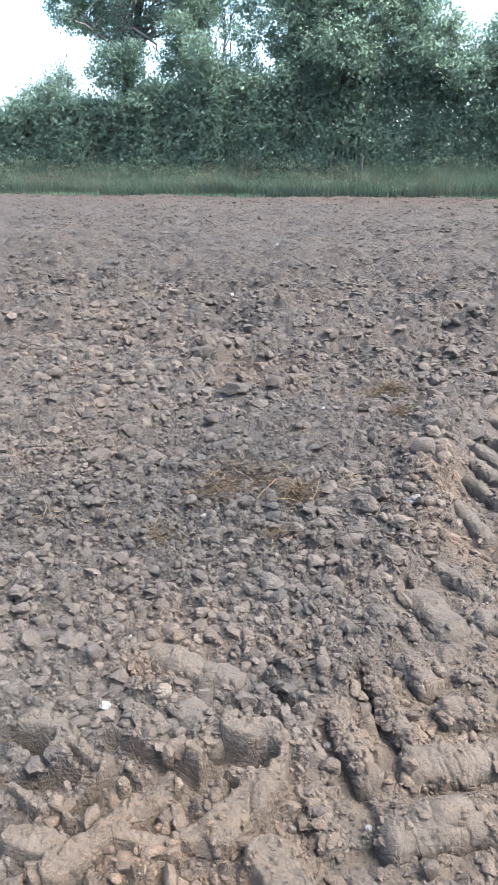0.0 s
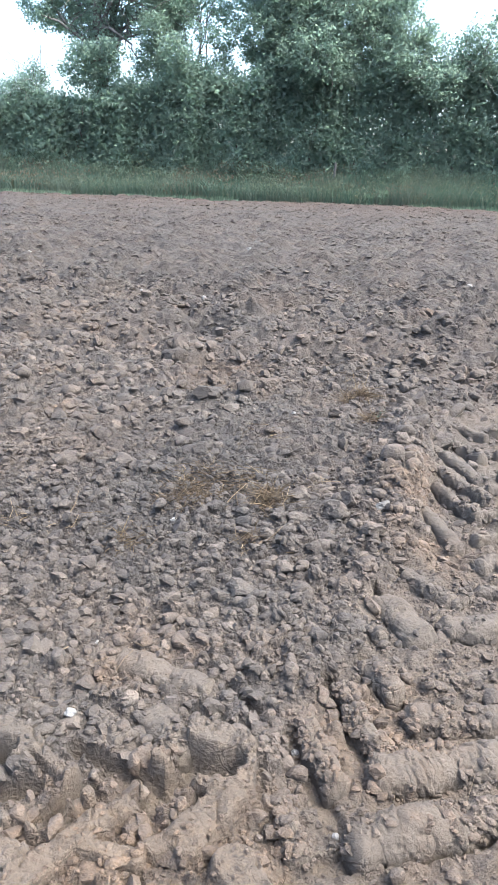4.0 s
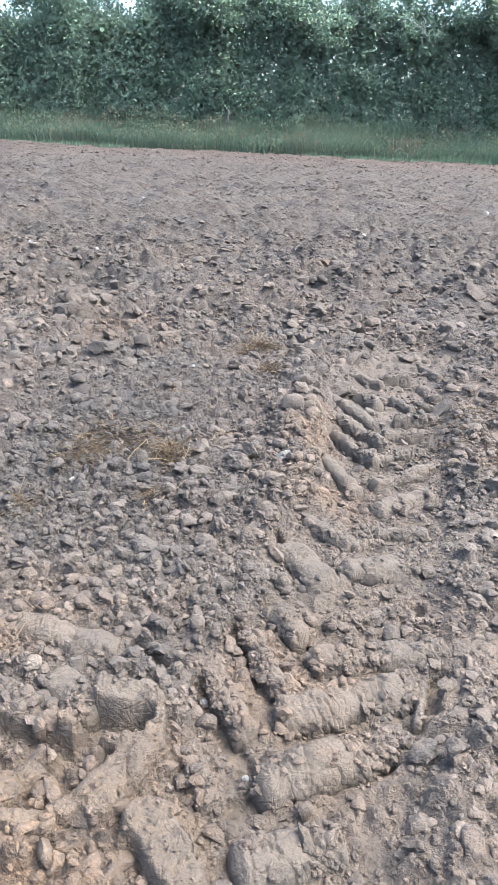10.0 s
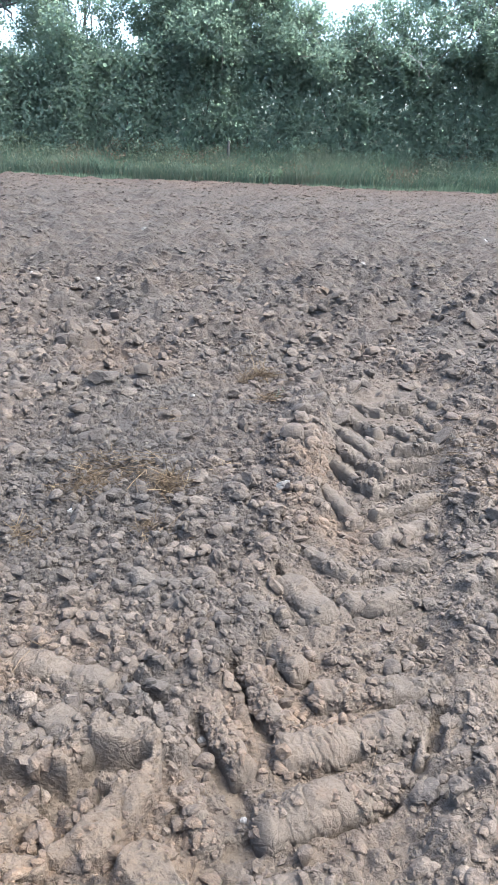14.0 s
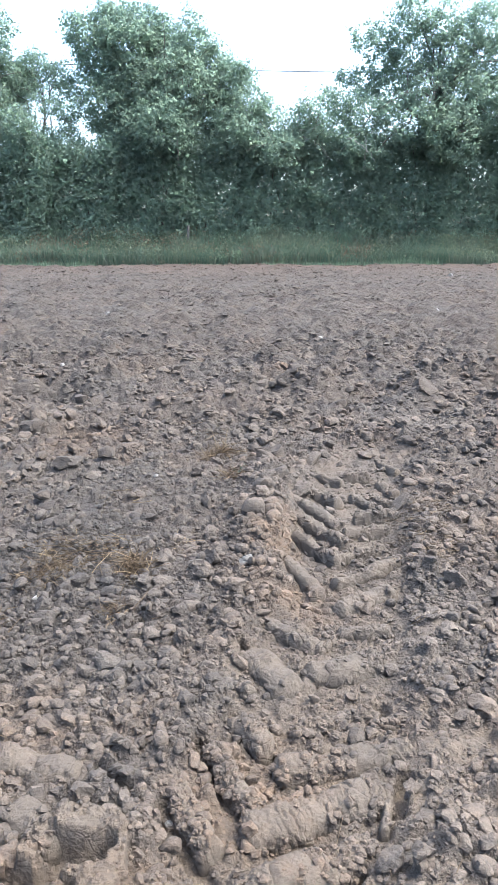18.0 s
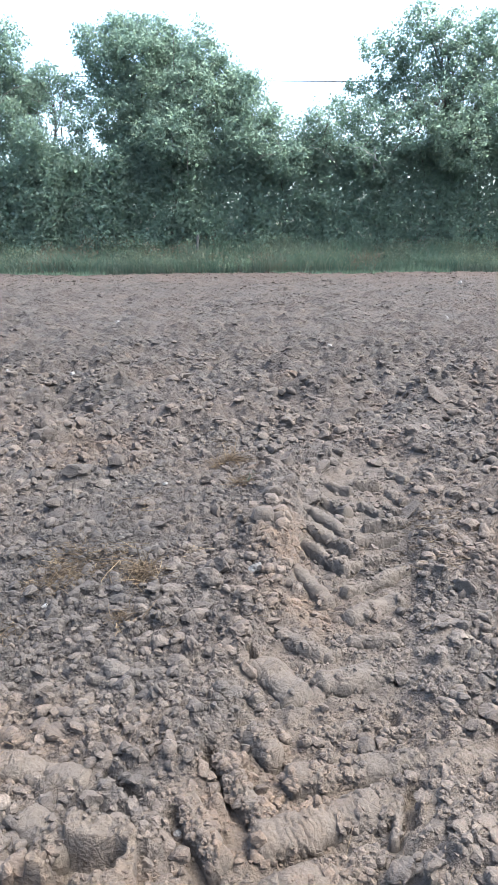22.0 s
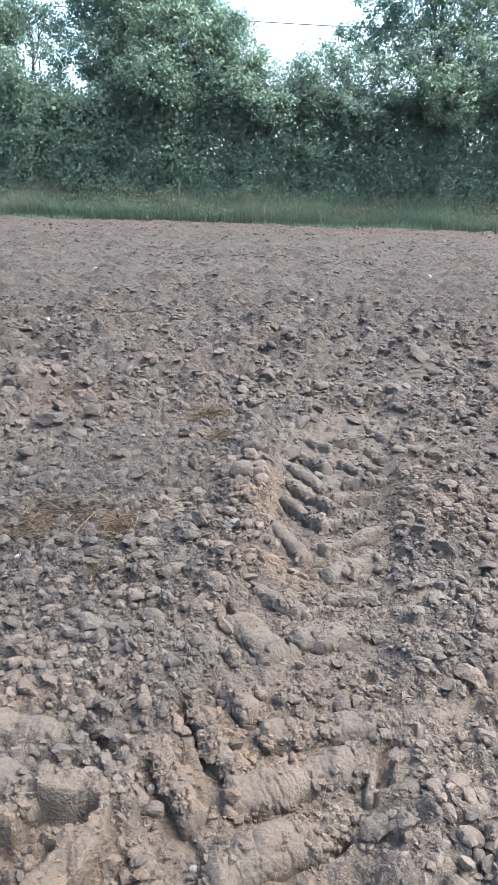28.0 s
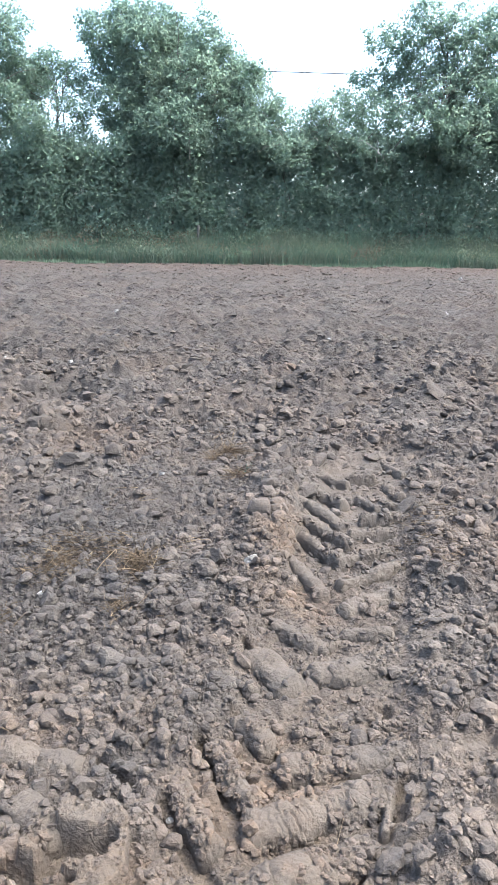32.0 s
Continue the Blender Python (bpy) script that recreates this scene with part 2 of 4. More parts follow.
# hedge and tree leaf colours lifted above real foliage, standing in for haze
M_HEDGE = leafy_material("hazed_hedge_leaves", (0.122, 0.164, 0.144), (0.132, 0.172, 0.148), (0.146, 0.182, 0.146), 0.7, 0.9)
M_TREE = leafy_material("hazed_tree_leaves", (0.118, 0.156, 0.138), (0.128, 0.166, 0.144), (0.144, 0.176, 0.142), 0.7, 0.9)
M_GRASS = leafy_material("verge_grass", (0.046, 0.076, 0.058), (0.062, 0.094, 0.073), (0.092, 0.102, 0.082), 0.4)
M_FRESH = leafy_material("fresh_grass", (0.080, 0.118, 0.080), (0.108, 0.150, 0.108), (0.136, 0.176, 0.124), 0.3)
M_STRAW = leafy_material("old_straw", (0.042, 0.030, 0.020), (0.075, 0.054, 0.034), (0.17, 0.128, 0.080), 0.1, 0.75, True)
M_THATCH = leafy_material("matted_straw", (0.028, 0.020, 0.013), (0.048, 0.034, 0.022), (0.11, 0.080, 0.050), 0.1, 0.8)


M_WEED = leafy_material("verge_weeds", (0.072, 0.094, 0.068), (0.088, 0.112, 0.080), (0.12, 0.12, 0.09), 0.4)
M_DRYWEED = leafy_material("withered_weeds", (0.085, 0.068, 0.054), (0.12, 0.095, 0.072), (0.10, 0.095, 0.066), 0.3)


def plain_material(name, c0, c1, scale, rough=0.9):
    m, t, b = mat_nodes(name)
    pos = t.nodes.new("ShaderNodeNewGeometry").outputs["Position"]
    t.links.new(ramp(t, noise_node(t, pos, scale, 6.0, 0.65), [(0.35, c0), (0.65, c1)]), b.inputs["Base Color"])
    b.inputs["Roughness"].default_value = rough
    bp = nd(t, "Bump", Strength=0.5, Distance=0.02)
    t.links.new(noise_node(t, pos, scale * 4, 5.0), bp.inputs["Height"])
    t.links.new(bp.outputs[0], b.inputs["Normal"])
    return m


M_BARK = plain_material("bark", (0.06, 0.055, 0.048), (0.15, 0.14, 0.125), 6.0)
M_DEAD = plain_material("bleached_wood", (0.16, 0.16, 0.15), (0.28, 0.28, 0.26), 9.0)
M_TURF = plain_material("turf", (0.045, 0.065, 0.035), (0.09, 0.10, 0.06), 2.0)
M_STAKE = plain_material("weathered_stake", (0.028, 0.027, 0.025), (0.06, 0.057, 0.052), 9.0)
M_CABLE = plain_material("cable_sheath", (0.03, 0.03, 0.03), (0.06, 0.06, 0.06), 3.0, 0.6)


# ---------------------------------------------------------------- helpers
def mesh_from(name, verts, faces, material, smooth=False, sharp=0):
    """A mesh from arrays; faces: (n, 3) or (n, 4)."""
    verts, faces = np.asarray(verts, np.float32), np.asarray(faces, np.int32)
    me = bpy.data.meshes.new(name)
    n, k = faces.shape
    me.vertices.add(len(verts))
    me.vertices.foreach_set("co", verts.ravel())
    me.loops.add(n * k)
    me.loops.foreach_set("vertex_index", faces.ravel())
    me.polygons.add(n)
    me.polygons.foreach_set("loop_start", np.arange(0, n * k, k, dtype=np.int32))
    me.polygons.foreach_set("use_smooth", np.full(n, smooth, bool))
    me.materials.append(material)
    me.update(calc_edges=True)
    if sharp:
        me.set_sharp_from_angle(angle=radians(sharp))
    return me


def part(name, me, parent, label=""):
    ob = new(name, me)
    ob.parent = parent
    return tagged(ob, label)


def hash01(ix, iy, seed):
    h = (ix.astype(np.int64) * 374761393 + iy.astype(np.int64) * 668265263 + seed * 1274126177) & 0xFFFFFFFF
    h = ((h ^ (h >> 13)) * 1103515245) & 0xFFFFFFFF
    h = ((h ^ (h >> 16)) * 668265263) & 0xFFFFFFFF
    return ((h ^ (h >> 15)) & 0xFFFFFF) / float(0x1000000)


def value_noise(x, y, seed):
    ix, iy = np.floor(x), np.floor(y)
    fx, fy = x - ix, y - iy
    fx, fy = fx * fx * (3 - 2 * fx), fy * fy * (3 - 2 * fy)
    a, b = hash01(ix, iy, seed), hash01(ix + 1, iy, seed)
    c, d = hash01(ix, iy + 1, seed), hash01(ix + 1, iy + 1, seed)
    return (a + (b - a) * fx) * (1 - fy) + (c + (d - c) * fx) * fy - 0.5


def fbm(x, y, size, seed, octaves=4, gain=0.5):
    out, amp, f = np.zeros_like(x), 1.0, 1.0 / size
    for o in range(octaves):
        out += amp * value_noise(x * f + 17.3 * o, y * f - 9.1 * o, seed + o)
        amp, f = amp * gain, f * 2.03
    return out


def lumps(x, y, cell, seed, share=0.7, flat=0.95):
    """Crumbs pressed together: the upper hull of half-sunk balls, one in most cells."""
    gx, gy = x / cell, y / cell
    ix, iy = np.floor(gx), np.floor(gy)
    top = np.zeros_like(x)
    for dx in (-1, 0, 1):
        for dy in (-1, 0, 1):
            jx, jy = ix + dx, iy + dy
            px, py = jx + hash01(jx, jy, seed), jy + hash01(jx, jy, seed + 1)
            r = 0.25 + 0.45 * hash01(jx, jy, seed + 2) ** 1.5
            r = np.where(hash01(jx, jy, seed + 3) < share, r, 0.0)
            # slightly squared outline, each turned its own way
            ang = 6.283 * hash01(jx, jy, seed + 4)
            ux, uy = gx - px, gy - py
            vx, vy = ux * np.cos(ang) + uy * np.sin(ang), uy * np.cos(ang) - ux * np.sin(ang)
            d2 = np.maximum(np.abs(vx) * 1.25, np.abs(vy) * 0.9) ** 2 * 0.5 + 0.5 * (vx * vx + vy * vy)
            top = np.maximum(top, np.maximum(r * r - d2, 0.0) ** 0.7 * np.maximum(r, 0.05) ** -0.4 * flat)
    return top * cell


def smooth01(a, b, v):
    u = np.clip((v - a) / (b - a), 0, 1)
    return u * u * (3 - 2 * u)


# ---------------------------------------------------------------- the field
RIDGES, PLATES, GROOVES, MOUNDS = [], [], [], []


def ridge(x0, y0, x1, y1, width, rough=0.35):
    """Soil pressed up between two lugs of a tyre: a rolled bar, smooth or crumbling."""
    RIDGES.append((x0, y0, x1, y1, width, rough))


def plate(x0, y0, x1, y1, width):
    """A flat-topped plate of smeared soil."""
    PLATES.append((x0, y0, x1, y1, width))


def groove(x0, y0, x1, y1, width, depth=0.052):
    """The print of one lug: steep sides, a smooth floor."""
    GROOVES.append((x0, y0, x1, y1, width, depth))


def mound(x, y, rx, ry, height, turn=0.0):
    MOUNDS.append((x, y, rx, ry, height, turn))


# bars of the track and of the print that crosses it
ridge(0.28, 4.24, 0.55, 3.98, 0.024, 0.2)
ridge(0.26, 4.04, 0.49, 3.64, 0.034, 0.15)
ridge(0.24, 3.76, 0.47, 3.36, 0.035, 0.1)
ridge(0.24, 3.47, 0.47, 3.13, 0.035, 0.15)
ridge(0.24, 3.21, 0.41, 2.92, 0.030, 0.35)
ridge(0.18, 2.93, 0.30, 2.63, 0.037, 0.05)
ridge(0.58, 4.12, 0.73, 4.13, 0.024, 0.3)
ridge(0.83, 4.38, 0.92, 4.20, 0.026, 0.3)
ridge(0.77, 4.01, 0.83, 3.79, 0.032, 0.2)
ridge(0.58, 3.75, 0.67, 3.62, 0.030, 0.2)
ridge(0.70, 3.71, 0.81, 3.66, 0.028, 0.3)
ridge(0.56, 3.46, 0.79, 3.50, 0.024, 0.7)
ridge(0.48, 3.24, 0.69, 3.28, 0.025, 0.7)
ridge(0.40, 2.94, 0.64, 3.08, 0.023, 0.5)
ridge(0.38, 2.71, 0.67, 2.93, 0.031, 0.25)
ridge(0.38, 2.52, 0.59, 2.66, 0.037, 0.2)
ridge(0.36, 2.35, 0.53, 2.36, 0.025, 0.4)
ridge(0.11, 2.38, 0.25, 2.25, 0.032, 0.1)
ridge(0.27, 2.23, 0.32, 2.31, 0.018, 0.2)
ridge(0.24, 2.09, 0.45, 2.14, 0.042, 0.5)
ridge(0.02, 2.17, 0.15, 2.01, 0.048, 0.1)
ridge(-0.04, 2.09, 0.03, 1.97, 0.017, 0.2)
ridge(0.59, 2.25, 0.75, 2.36, 0.032, 0.2)
ridge(0.58, 2.12, 0.69, 2.11, 0.032, 0.5)
ridge(0.16, 1.80, 0.40, 1.89, 0.022, 0.6)
ridge(-0.01, 1.83, 0.08, 1.73, 0.026, 0.5)
ridge(-0.08, 1.73, 0.05, 1.48, 0.029, 0.6)
ridge(-0.17, 1.58, -0.06, 1.37, 0.036, 0.75)
ridge(-0.19, 1.29, -0.12, 1.16, 0.030, 0.8)
ridge(0.12, 1.64, 0.47, 1.71, 0.036, 0.35)
ridge(0.04, 1.43, 0.37, 1.55, 0.042, 0.5)
ridge(0.00, 1.22, 0.20, 1.31, 0.043, 0.25)
ridge(0.20, 1.29, 0.31, 1.39, 0.029, 0.5)
ridge(0.39, 1.55, 0.36, 1.42, 0.011, 0.05)
ridge(0.51, 1.64, 0.44, 1.44, 0.014, 0.1)
ridge(-0.04, 1.02, 0.14, 1.08, 0.040, 0.45)
ridge(-0.71, 1.68, -0.44, 1.61, 0.039, 0.25)
ridge(-0.81, 1.68, -0.73, 1.68, 0.034, 0.5)
ridge(-0.55, 1.47, -0.45, 1.39, 0.039, 0.3)
ridge(-0.68, 1.44, -0.59, 1.38, 0.036, 0.6)
ridge(0.55, 1.72, 0.69, 1.74, 0.034, 0.3)
ridge(0.40, 1.83, 0.54, 1.86, 0.022, 0.6)
ridge(0.52, 1.67, 0.70, 1.67, 0.021, 0.4)
# flat-topped plates left by the crossing print
plate(-0.880, 1.295, -0.809, 1.276, 0.050)
plate(-0.767, 1.267, -0.592, 1.164, 0.018)
plate(-0.656, 1.217, -0.636, 1.132, 0.019)
plate(-0.636, 1.132, -0.674, 1.061, 0.021)
plate(-0.838, 1.104, -0.740, 1.065, 0.012)
plate(-0.487, 1.313, -0.336, 1.243, 0.016)
plate(-0.503, 1.285, -0.474, 1.222, 0.016)
plate(-0.484, 1.181, -0.551, 1.099, 0.026)
plate(-0.551, 1.099, -0.649, 0.943, 0.033)
plate(-0.401, 1.427, -0.298, 1.392, 0.037)
plate(-0.278, 1.378, -0.261, 1.265, 0.018)
plate(-0.294, 1.232, -0.351, 1.104, 0.042)
plate(-0.327, 1.153, -0.410, 1.075, 0.023)
plate(-0.760, 0.983, -0.685, 0.987, 0.031)
plate(-0.547, 1.041, -0.446, 1.038, 0.023)
plate(-0.24, 1.07, -0.16, 0.97, 0.048)
# lug prints
groove(0.36, 4.15, 0.57, 4.07, 0.017)
groove(0.37, 3.92, 0.49, 3.72, 0.016)
groove(0.35, 3.57, 0.47, 3.41, 0.015)
groove(0.27, 3.44, 0.38, 3.23, 0.014)
groove(0.25, 3.19, 0.36, 2.98, 0.011)
groove(0.18, 2.93, 0.29, 2.71, 0.019)
groove(0.41, 2.75, 0.68, 2.95, 0.019)
groove(0.37, 2.35, 0.54, 2.39, 0.017)
groove(0.25, 2.05, 0.41, 2.10, 0.017)
groove(-0.01, 2.23, 0.08, 2.07, 0.017)
groove(0.18, 1.82, 0.44, 1.92, 0.019)
groove(-0.02, 1.87, 0.07, 1.72, 0.024)
groove(-0.12, 1.75, 0.01, 1.49, 0.022)
groove(-0.18, 1.51, -0.05, 1.27, 0.026)
groove(0.11, 1.62, 0.32, 1.67, 0.014)
groove(0.02, 1.39, 0.29, 1.49, 0.018)
groove(-0.07, 1.17, 0.27, 1.31, 0.027)
groove(0.45, 1.61, 0.40, 1.49, 0.021)
groove(-0.69, 1.63, -0.46, 1.59, 0.012)
groove(0.58, 4.10, 0.77, 4.06, 0.014)
groove(0.49, 3.27, 0.69, 3.34, 0.012)
groove(-0.701, 1.322, -0.480, 1.264, 0.025, 0.055)
groove(-0.517, 1.390, -0.405, 1.358, 0.014, 0.050)
groove(-0.426, 1.350, -0.300, 1.338, 0.019, 0.050)
groove(-0.410, 1.288, -0.470, 1.193, 0.029, 0.055)
groove(-0.616, 1.211, -0.670, 1.086, 0.023, 0.055)
groove(-0.870, 1.142, -0.739, 1.167, 0.026, 0.055)
groove(-0.382, 1.624, -0.289, 1.559, 0.016, 0.055)
groove(-0.930, 1.256, -0.834, 1.251, 0.022, 0.055)
# heaps and hollows
mound(0.08, 3.35, 0.13, 0.65, 0.07)
mound(0.12, 4.05, 0.12, 0.4, 0.06)
mound(-1.05, 4.10, 0.16, 0.12, 0.07)
mound(-1.50, 5.10, 0.22, 0.14, 0.15, 10)
mound(-0.55, 5.60, 0.35, 0.14, 0.10)
mound(0.25, 5.3, 0.35, 0.13, 0.08, -5)
mound(1.15, 5.05, 0.30, 0.20, 0.13)
mound(1.45, 5.9, 0.32, 0.22, 0.20, 20)
mound(-1.77, 6.30, 0.28, 0.15, -0.26)
mound(-1.6, 6.8, 0.34, 0.16, 0.15)
mound(-1.24, 5.00, 0.15, 0.11, -0.17)
mound(-0.60, 5.32, 0.25, 0.1, -0.12)
mound(-2.18, 5.45, 0.22, 0.10, -0.13)
mound(-2.3, 5.7, 0.3, 0.14, 0.12)
mound(0.5, 6.6, 0.6, 0.18, 0.09)
mound(-0.4, 7.6, 0.5, 0.15, 0.09)
mound(2.4, 7.2, 0.5, 0.15, 0.1)
mound(-3.2, 7.0, 0.6, 0.2, 0.1)
mound(-2.1, 3.6, 0.4, 0.2, 0.06)
mound(0.95, 3.0, 0.25, 0.5, 0.04)
mound(0.66, 2.30, 0.16, 0.08, 0.03, 15)
mound(0.36, 1.15, 0.16, 0.22, 0.045)
mound(0.62, 1.35, 0.2, 0.2, 0.03)


def edge_y(x):
    """Where the ploughing ends, before the verge."""
    return 28.0 + 0.12 * x + 0.25 * value_noise(np.asarray(x, float) * 0.7, np.zeros_like(np.asarray(x, float)), 5)


def land(x, y):
    """The lie of the land without its clods."""
    lift = smooth01(6.0, 28.0, y) * np.clip(0.42 + 0.0045 * x, 0.2, 0.8)
    bank = smooth01(0.4, 2.6, y - edge_y(x)) * 0.75
    return lift + bank


TRACK = ((0.82, 4.6), (0.61, 4.1), (0.52, 3.4), (0.42, 2.7), (0.28, 2.15), (0.18, 1.65), (0.09, 1.25), (0.0, 0.8))


# smeared spots: the crossing print, the floors of the lug prints
PRESSED = ((0.10, 1.30, 0.12),)


def segment(x, y, x0, y0, x1, y1):
    """Distance to a segment, and how far along it."""
    ex, ey = x1 - x0, y1 - y0
    u = np.clip(((x - x0) * ex + (y - y0) * ey) / (ex * ex + ey * ey), 0, 1)
    return np.hypot(x - x0 - u * ex, y - y0 - u * ey), u


def broken(x, y, cell, seed, share=0.8, steep=1.7):
    """Broken clods pressed together: many-sided blocks with tilted flat tops, one in most cells."""
    gx, gy = x / cell, y / cell
    ix, iy = np.floor(gx), np.floor(gy)
    top = np.zeros_like(x)
    for dx in (-1, 0, 1):
        for dy in (-1, 0, 1):
            jx, jy = ix + dx, iy + dy
            h0, h1, h2, h3 = (hash01(jx, jy, seed + i) for i in range(4))
            ux, uy = gx - jx - 0.1 - 0.8 * h0, gy - jy - 0.1 - 0.8 * h1
            r = np.where(h3 < share, 0.24 + 0.42 * h2 * h2, 0.0)
            d = np.full_like(x, -9.0)
            for k in range(5):
                ang = 6.283 * (k / 5 + 0.13 * hash01(jx, jy, seed + 5 + k) + h2)
                d = np.maximum(d, (ux * np.cos(ang) + uy * np.sin(ang)) * (0.8 + 0.5 * hash01(jx, jy, seed + 11 + k)))
            lid = r * (0.65 + 0.5 * h0) + ux * (h1 - 0.5) * 0.8 + uy * (h2 - 0.65) * 0.8
            top = np.maximum(top, np.minimum((r - d) * steep, lid))
    return np.maximum(top, 0) * cell


def near_box(x, y, x0, y0, x1, y1, rim=0.2):
    return (x > min(x0, x1) - rim) & (x < max(x0, x1) + rim) & (y > min(y0, y1) - rim) & (y < max(y0, y1) + rim)


def field_height(x, y):
    """Height of the ploughed soil, and how firmly it is pressed (0 loose, 1 smooth)."""
    base = land(x, y)
    loose = 1 - smooth01(-0.5, 0.3, y - edge_y(x)) * 0.8
    z = fbm(x, y, 1.3, 11, 3) * 0.05 + fbm(x, y, 0.34, 21, 3) * 0.035 * (0.6 + 0.4 * smooth01(1.5, 4, y) + 0.6 * smooth01(3.8, 5.5, y))
    # plough slices, running across the view farther out
    z += smooth01(4.0, 6.0, y) * 0.11 * fbm(x * 0.55, y * 1.6, 0.8, 71, 4)
    press, inside = np.zeros_like(x), np.zeros_like(x)
    wob = fbm(x, y, 0.2, 31, 3)
    fine_wob = fbm(x, y, 0.05, 33, 3)
    d = np.full_like(x, 9.0)
    for (x0, y0), (x1, y1) in zip(TRACK, TRACK[1:]):
        d = np.minimum(d, segment(x, y, x0, y0, x1, y1)[0])
    inside = 1 - smooth01(0.18, 0.36, d + 0.08 * wob)
    z = z * (1 - 0.7 * inside) - 0.035 * inside
    z += 0.015 * np.exp(-((d - 0.36) / 0.08) ** 2)
    for mx, my, rx, ry, h, turn in MOUNDS:
        near = (np.abs(x - mx) < 2 * max(rx, ry)) & (np.abs(y - my) < 2 * max(rx, ry))
        if near.any():
            c, s = math.cos(radians(turn)), math.sin(radians(turn))
            ux, uy = x[near] - mx, y[near] - my
            q = np.hypot((ux * c + uy * s) / rx, (uy * c - ux * s) / ry) + 0.35 * wob[near]
            z[near] += 0.75 * h * (1 - smooth01(0.1, 1.5, q))
    for cx, cy, r in PRESSED:
        k = 1 - smooth01(0.6, 1.0, np.hypot(x - cx, y - cy) / r + 0.5 * wob)
        press = np.maximum(press, 0.55 * k)
    for x0, y0, x1, y1, w in PLATES:
        near = near_box(x, y, x0, y0, x1, y1)
        if not near.any():
            continue
        q, u = segment(x[near], y[near], x0, y0, x1, y1)
        k = 1 - smooth01(0.85, 1.2, (q + 0.010 * wob[near] + 0.008 * fine_wob[near]) / w)
        z[near] = z[near] * (1 - k) + (0.043 + 0.15 * z[near]) * k
        press[near] = np.maximum(press[near], 0.85 * k)
    for x0, y0, x1, y1, w, rough in RIDGES:
        near = near_box(x, y, x0, y0, x1, y1)
        if near.any():
            q, u = segment(x[near], y[near], x0, y0, x1, y1)
            press[near] = np.maximum(press[near], (0.8 - 0.5 * rough) * (1 - smooth01(0.9, 1.4, q / w)))
    cut = np.zeros_like(x)
    for x0, y0, x1, y1, w, h in GROOVES:
        near = near_box(x, y, x0, y0, x1, y1)
        if not near.any():
            continue
        q, u = segment(x[near], y[near], x0, y0, x1, y1)
        k = 1 - smooth01(0.85, 1.35, (q + 0.012 * wob[near] + 0.004 * fine_wob[near]) / w)
        z[near] = z[near] * (1 - k) + (-h * (1.5 if y0 > 2.5 else 1.1) + 0.12 * z[near]) * k
        press[near] = np.maximum(press[near], 0.95 * k)
        cut[near] = np.maximum(cut[near], k)
    soft = loose * (1 - 0.93 * press) * (1 - 0.35 * inside)
    far = smooth01(3.0, 8.0, y)
    fine = soft * (1 - smooth01(8.0, 16.0, y))
    z += fine * broken(x, y, 0.062, 101, 0.75) * (1 - smooth01(4.5, 7.5, y))
    z += fine * broken(x, y, 0.027, 131, 0.8) * (1 - smooth01(2.5, 5.0, y))
    z += fine * broken(x, y, 0.13, 161, 0.6) * (0.25 + 0.45 * far) * (1 - smooth01(6.0, 10.0, y))
    z += fine * lumps(x, y, 0.085, 176, 0.9) * 0.9 * far * (1 - smooth01(5.5, 9.0, y)) + soft * lumps(x, y, 0.17, 231, 0.85) * 0.9 * far * (1 - smooth01(9.0, 15.0, y))
    z += soft * lumps(x * 0.7, y, 0.36, 241, 0.75) * 0.6 * far * (1 - 0.4 * smooth01(12.0, 26.0, y))
    z += fine * 0.03 * far * (1 - smooth01(6.0, 10.0, y)) * (0.5 - np.abs(fbm(x, y, 0.16, 135, 4, 0.65)))
    z += press * 0.016 * fbm(x, y, 0.07, 141, 4, 0.6) + np.maximum(press - cut, 0) * (0.25 * broken(x, y, 0.034, 221, 0.4) + 0.35 * broken(x, y, 0.017, 226, 0.5))
    # shrinkage cracks in the smeared plates
    crack = np.abs(fbm(x, y, 0.12, 151, 4, 0.6))
    z -= np.maximum(press - cut, 0) * 0.018 * (1 - smooth01(0.0, 0.02, crack))
    return base + z, np.maximum(press, 0.5 * inside)


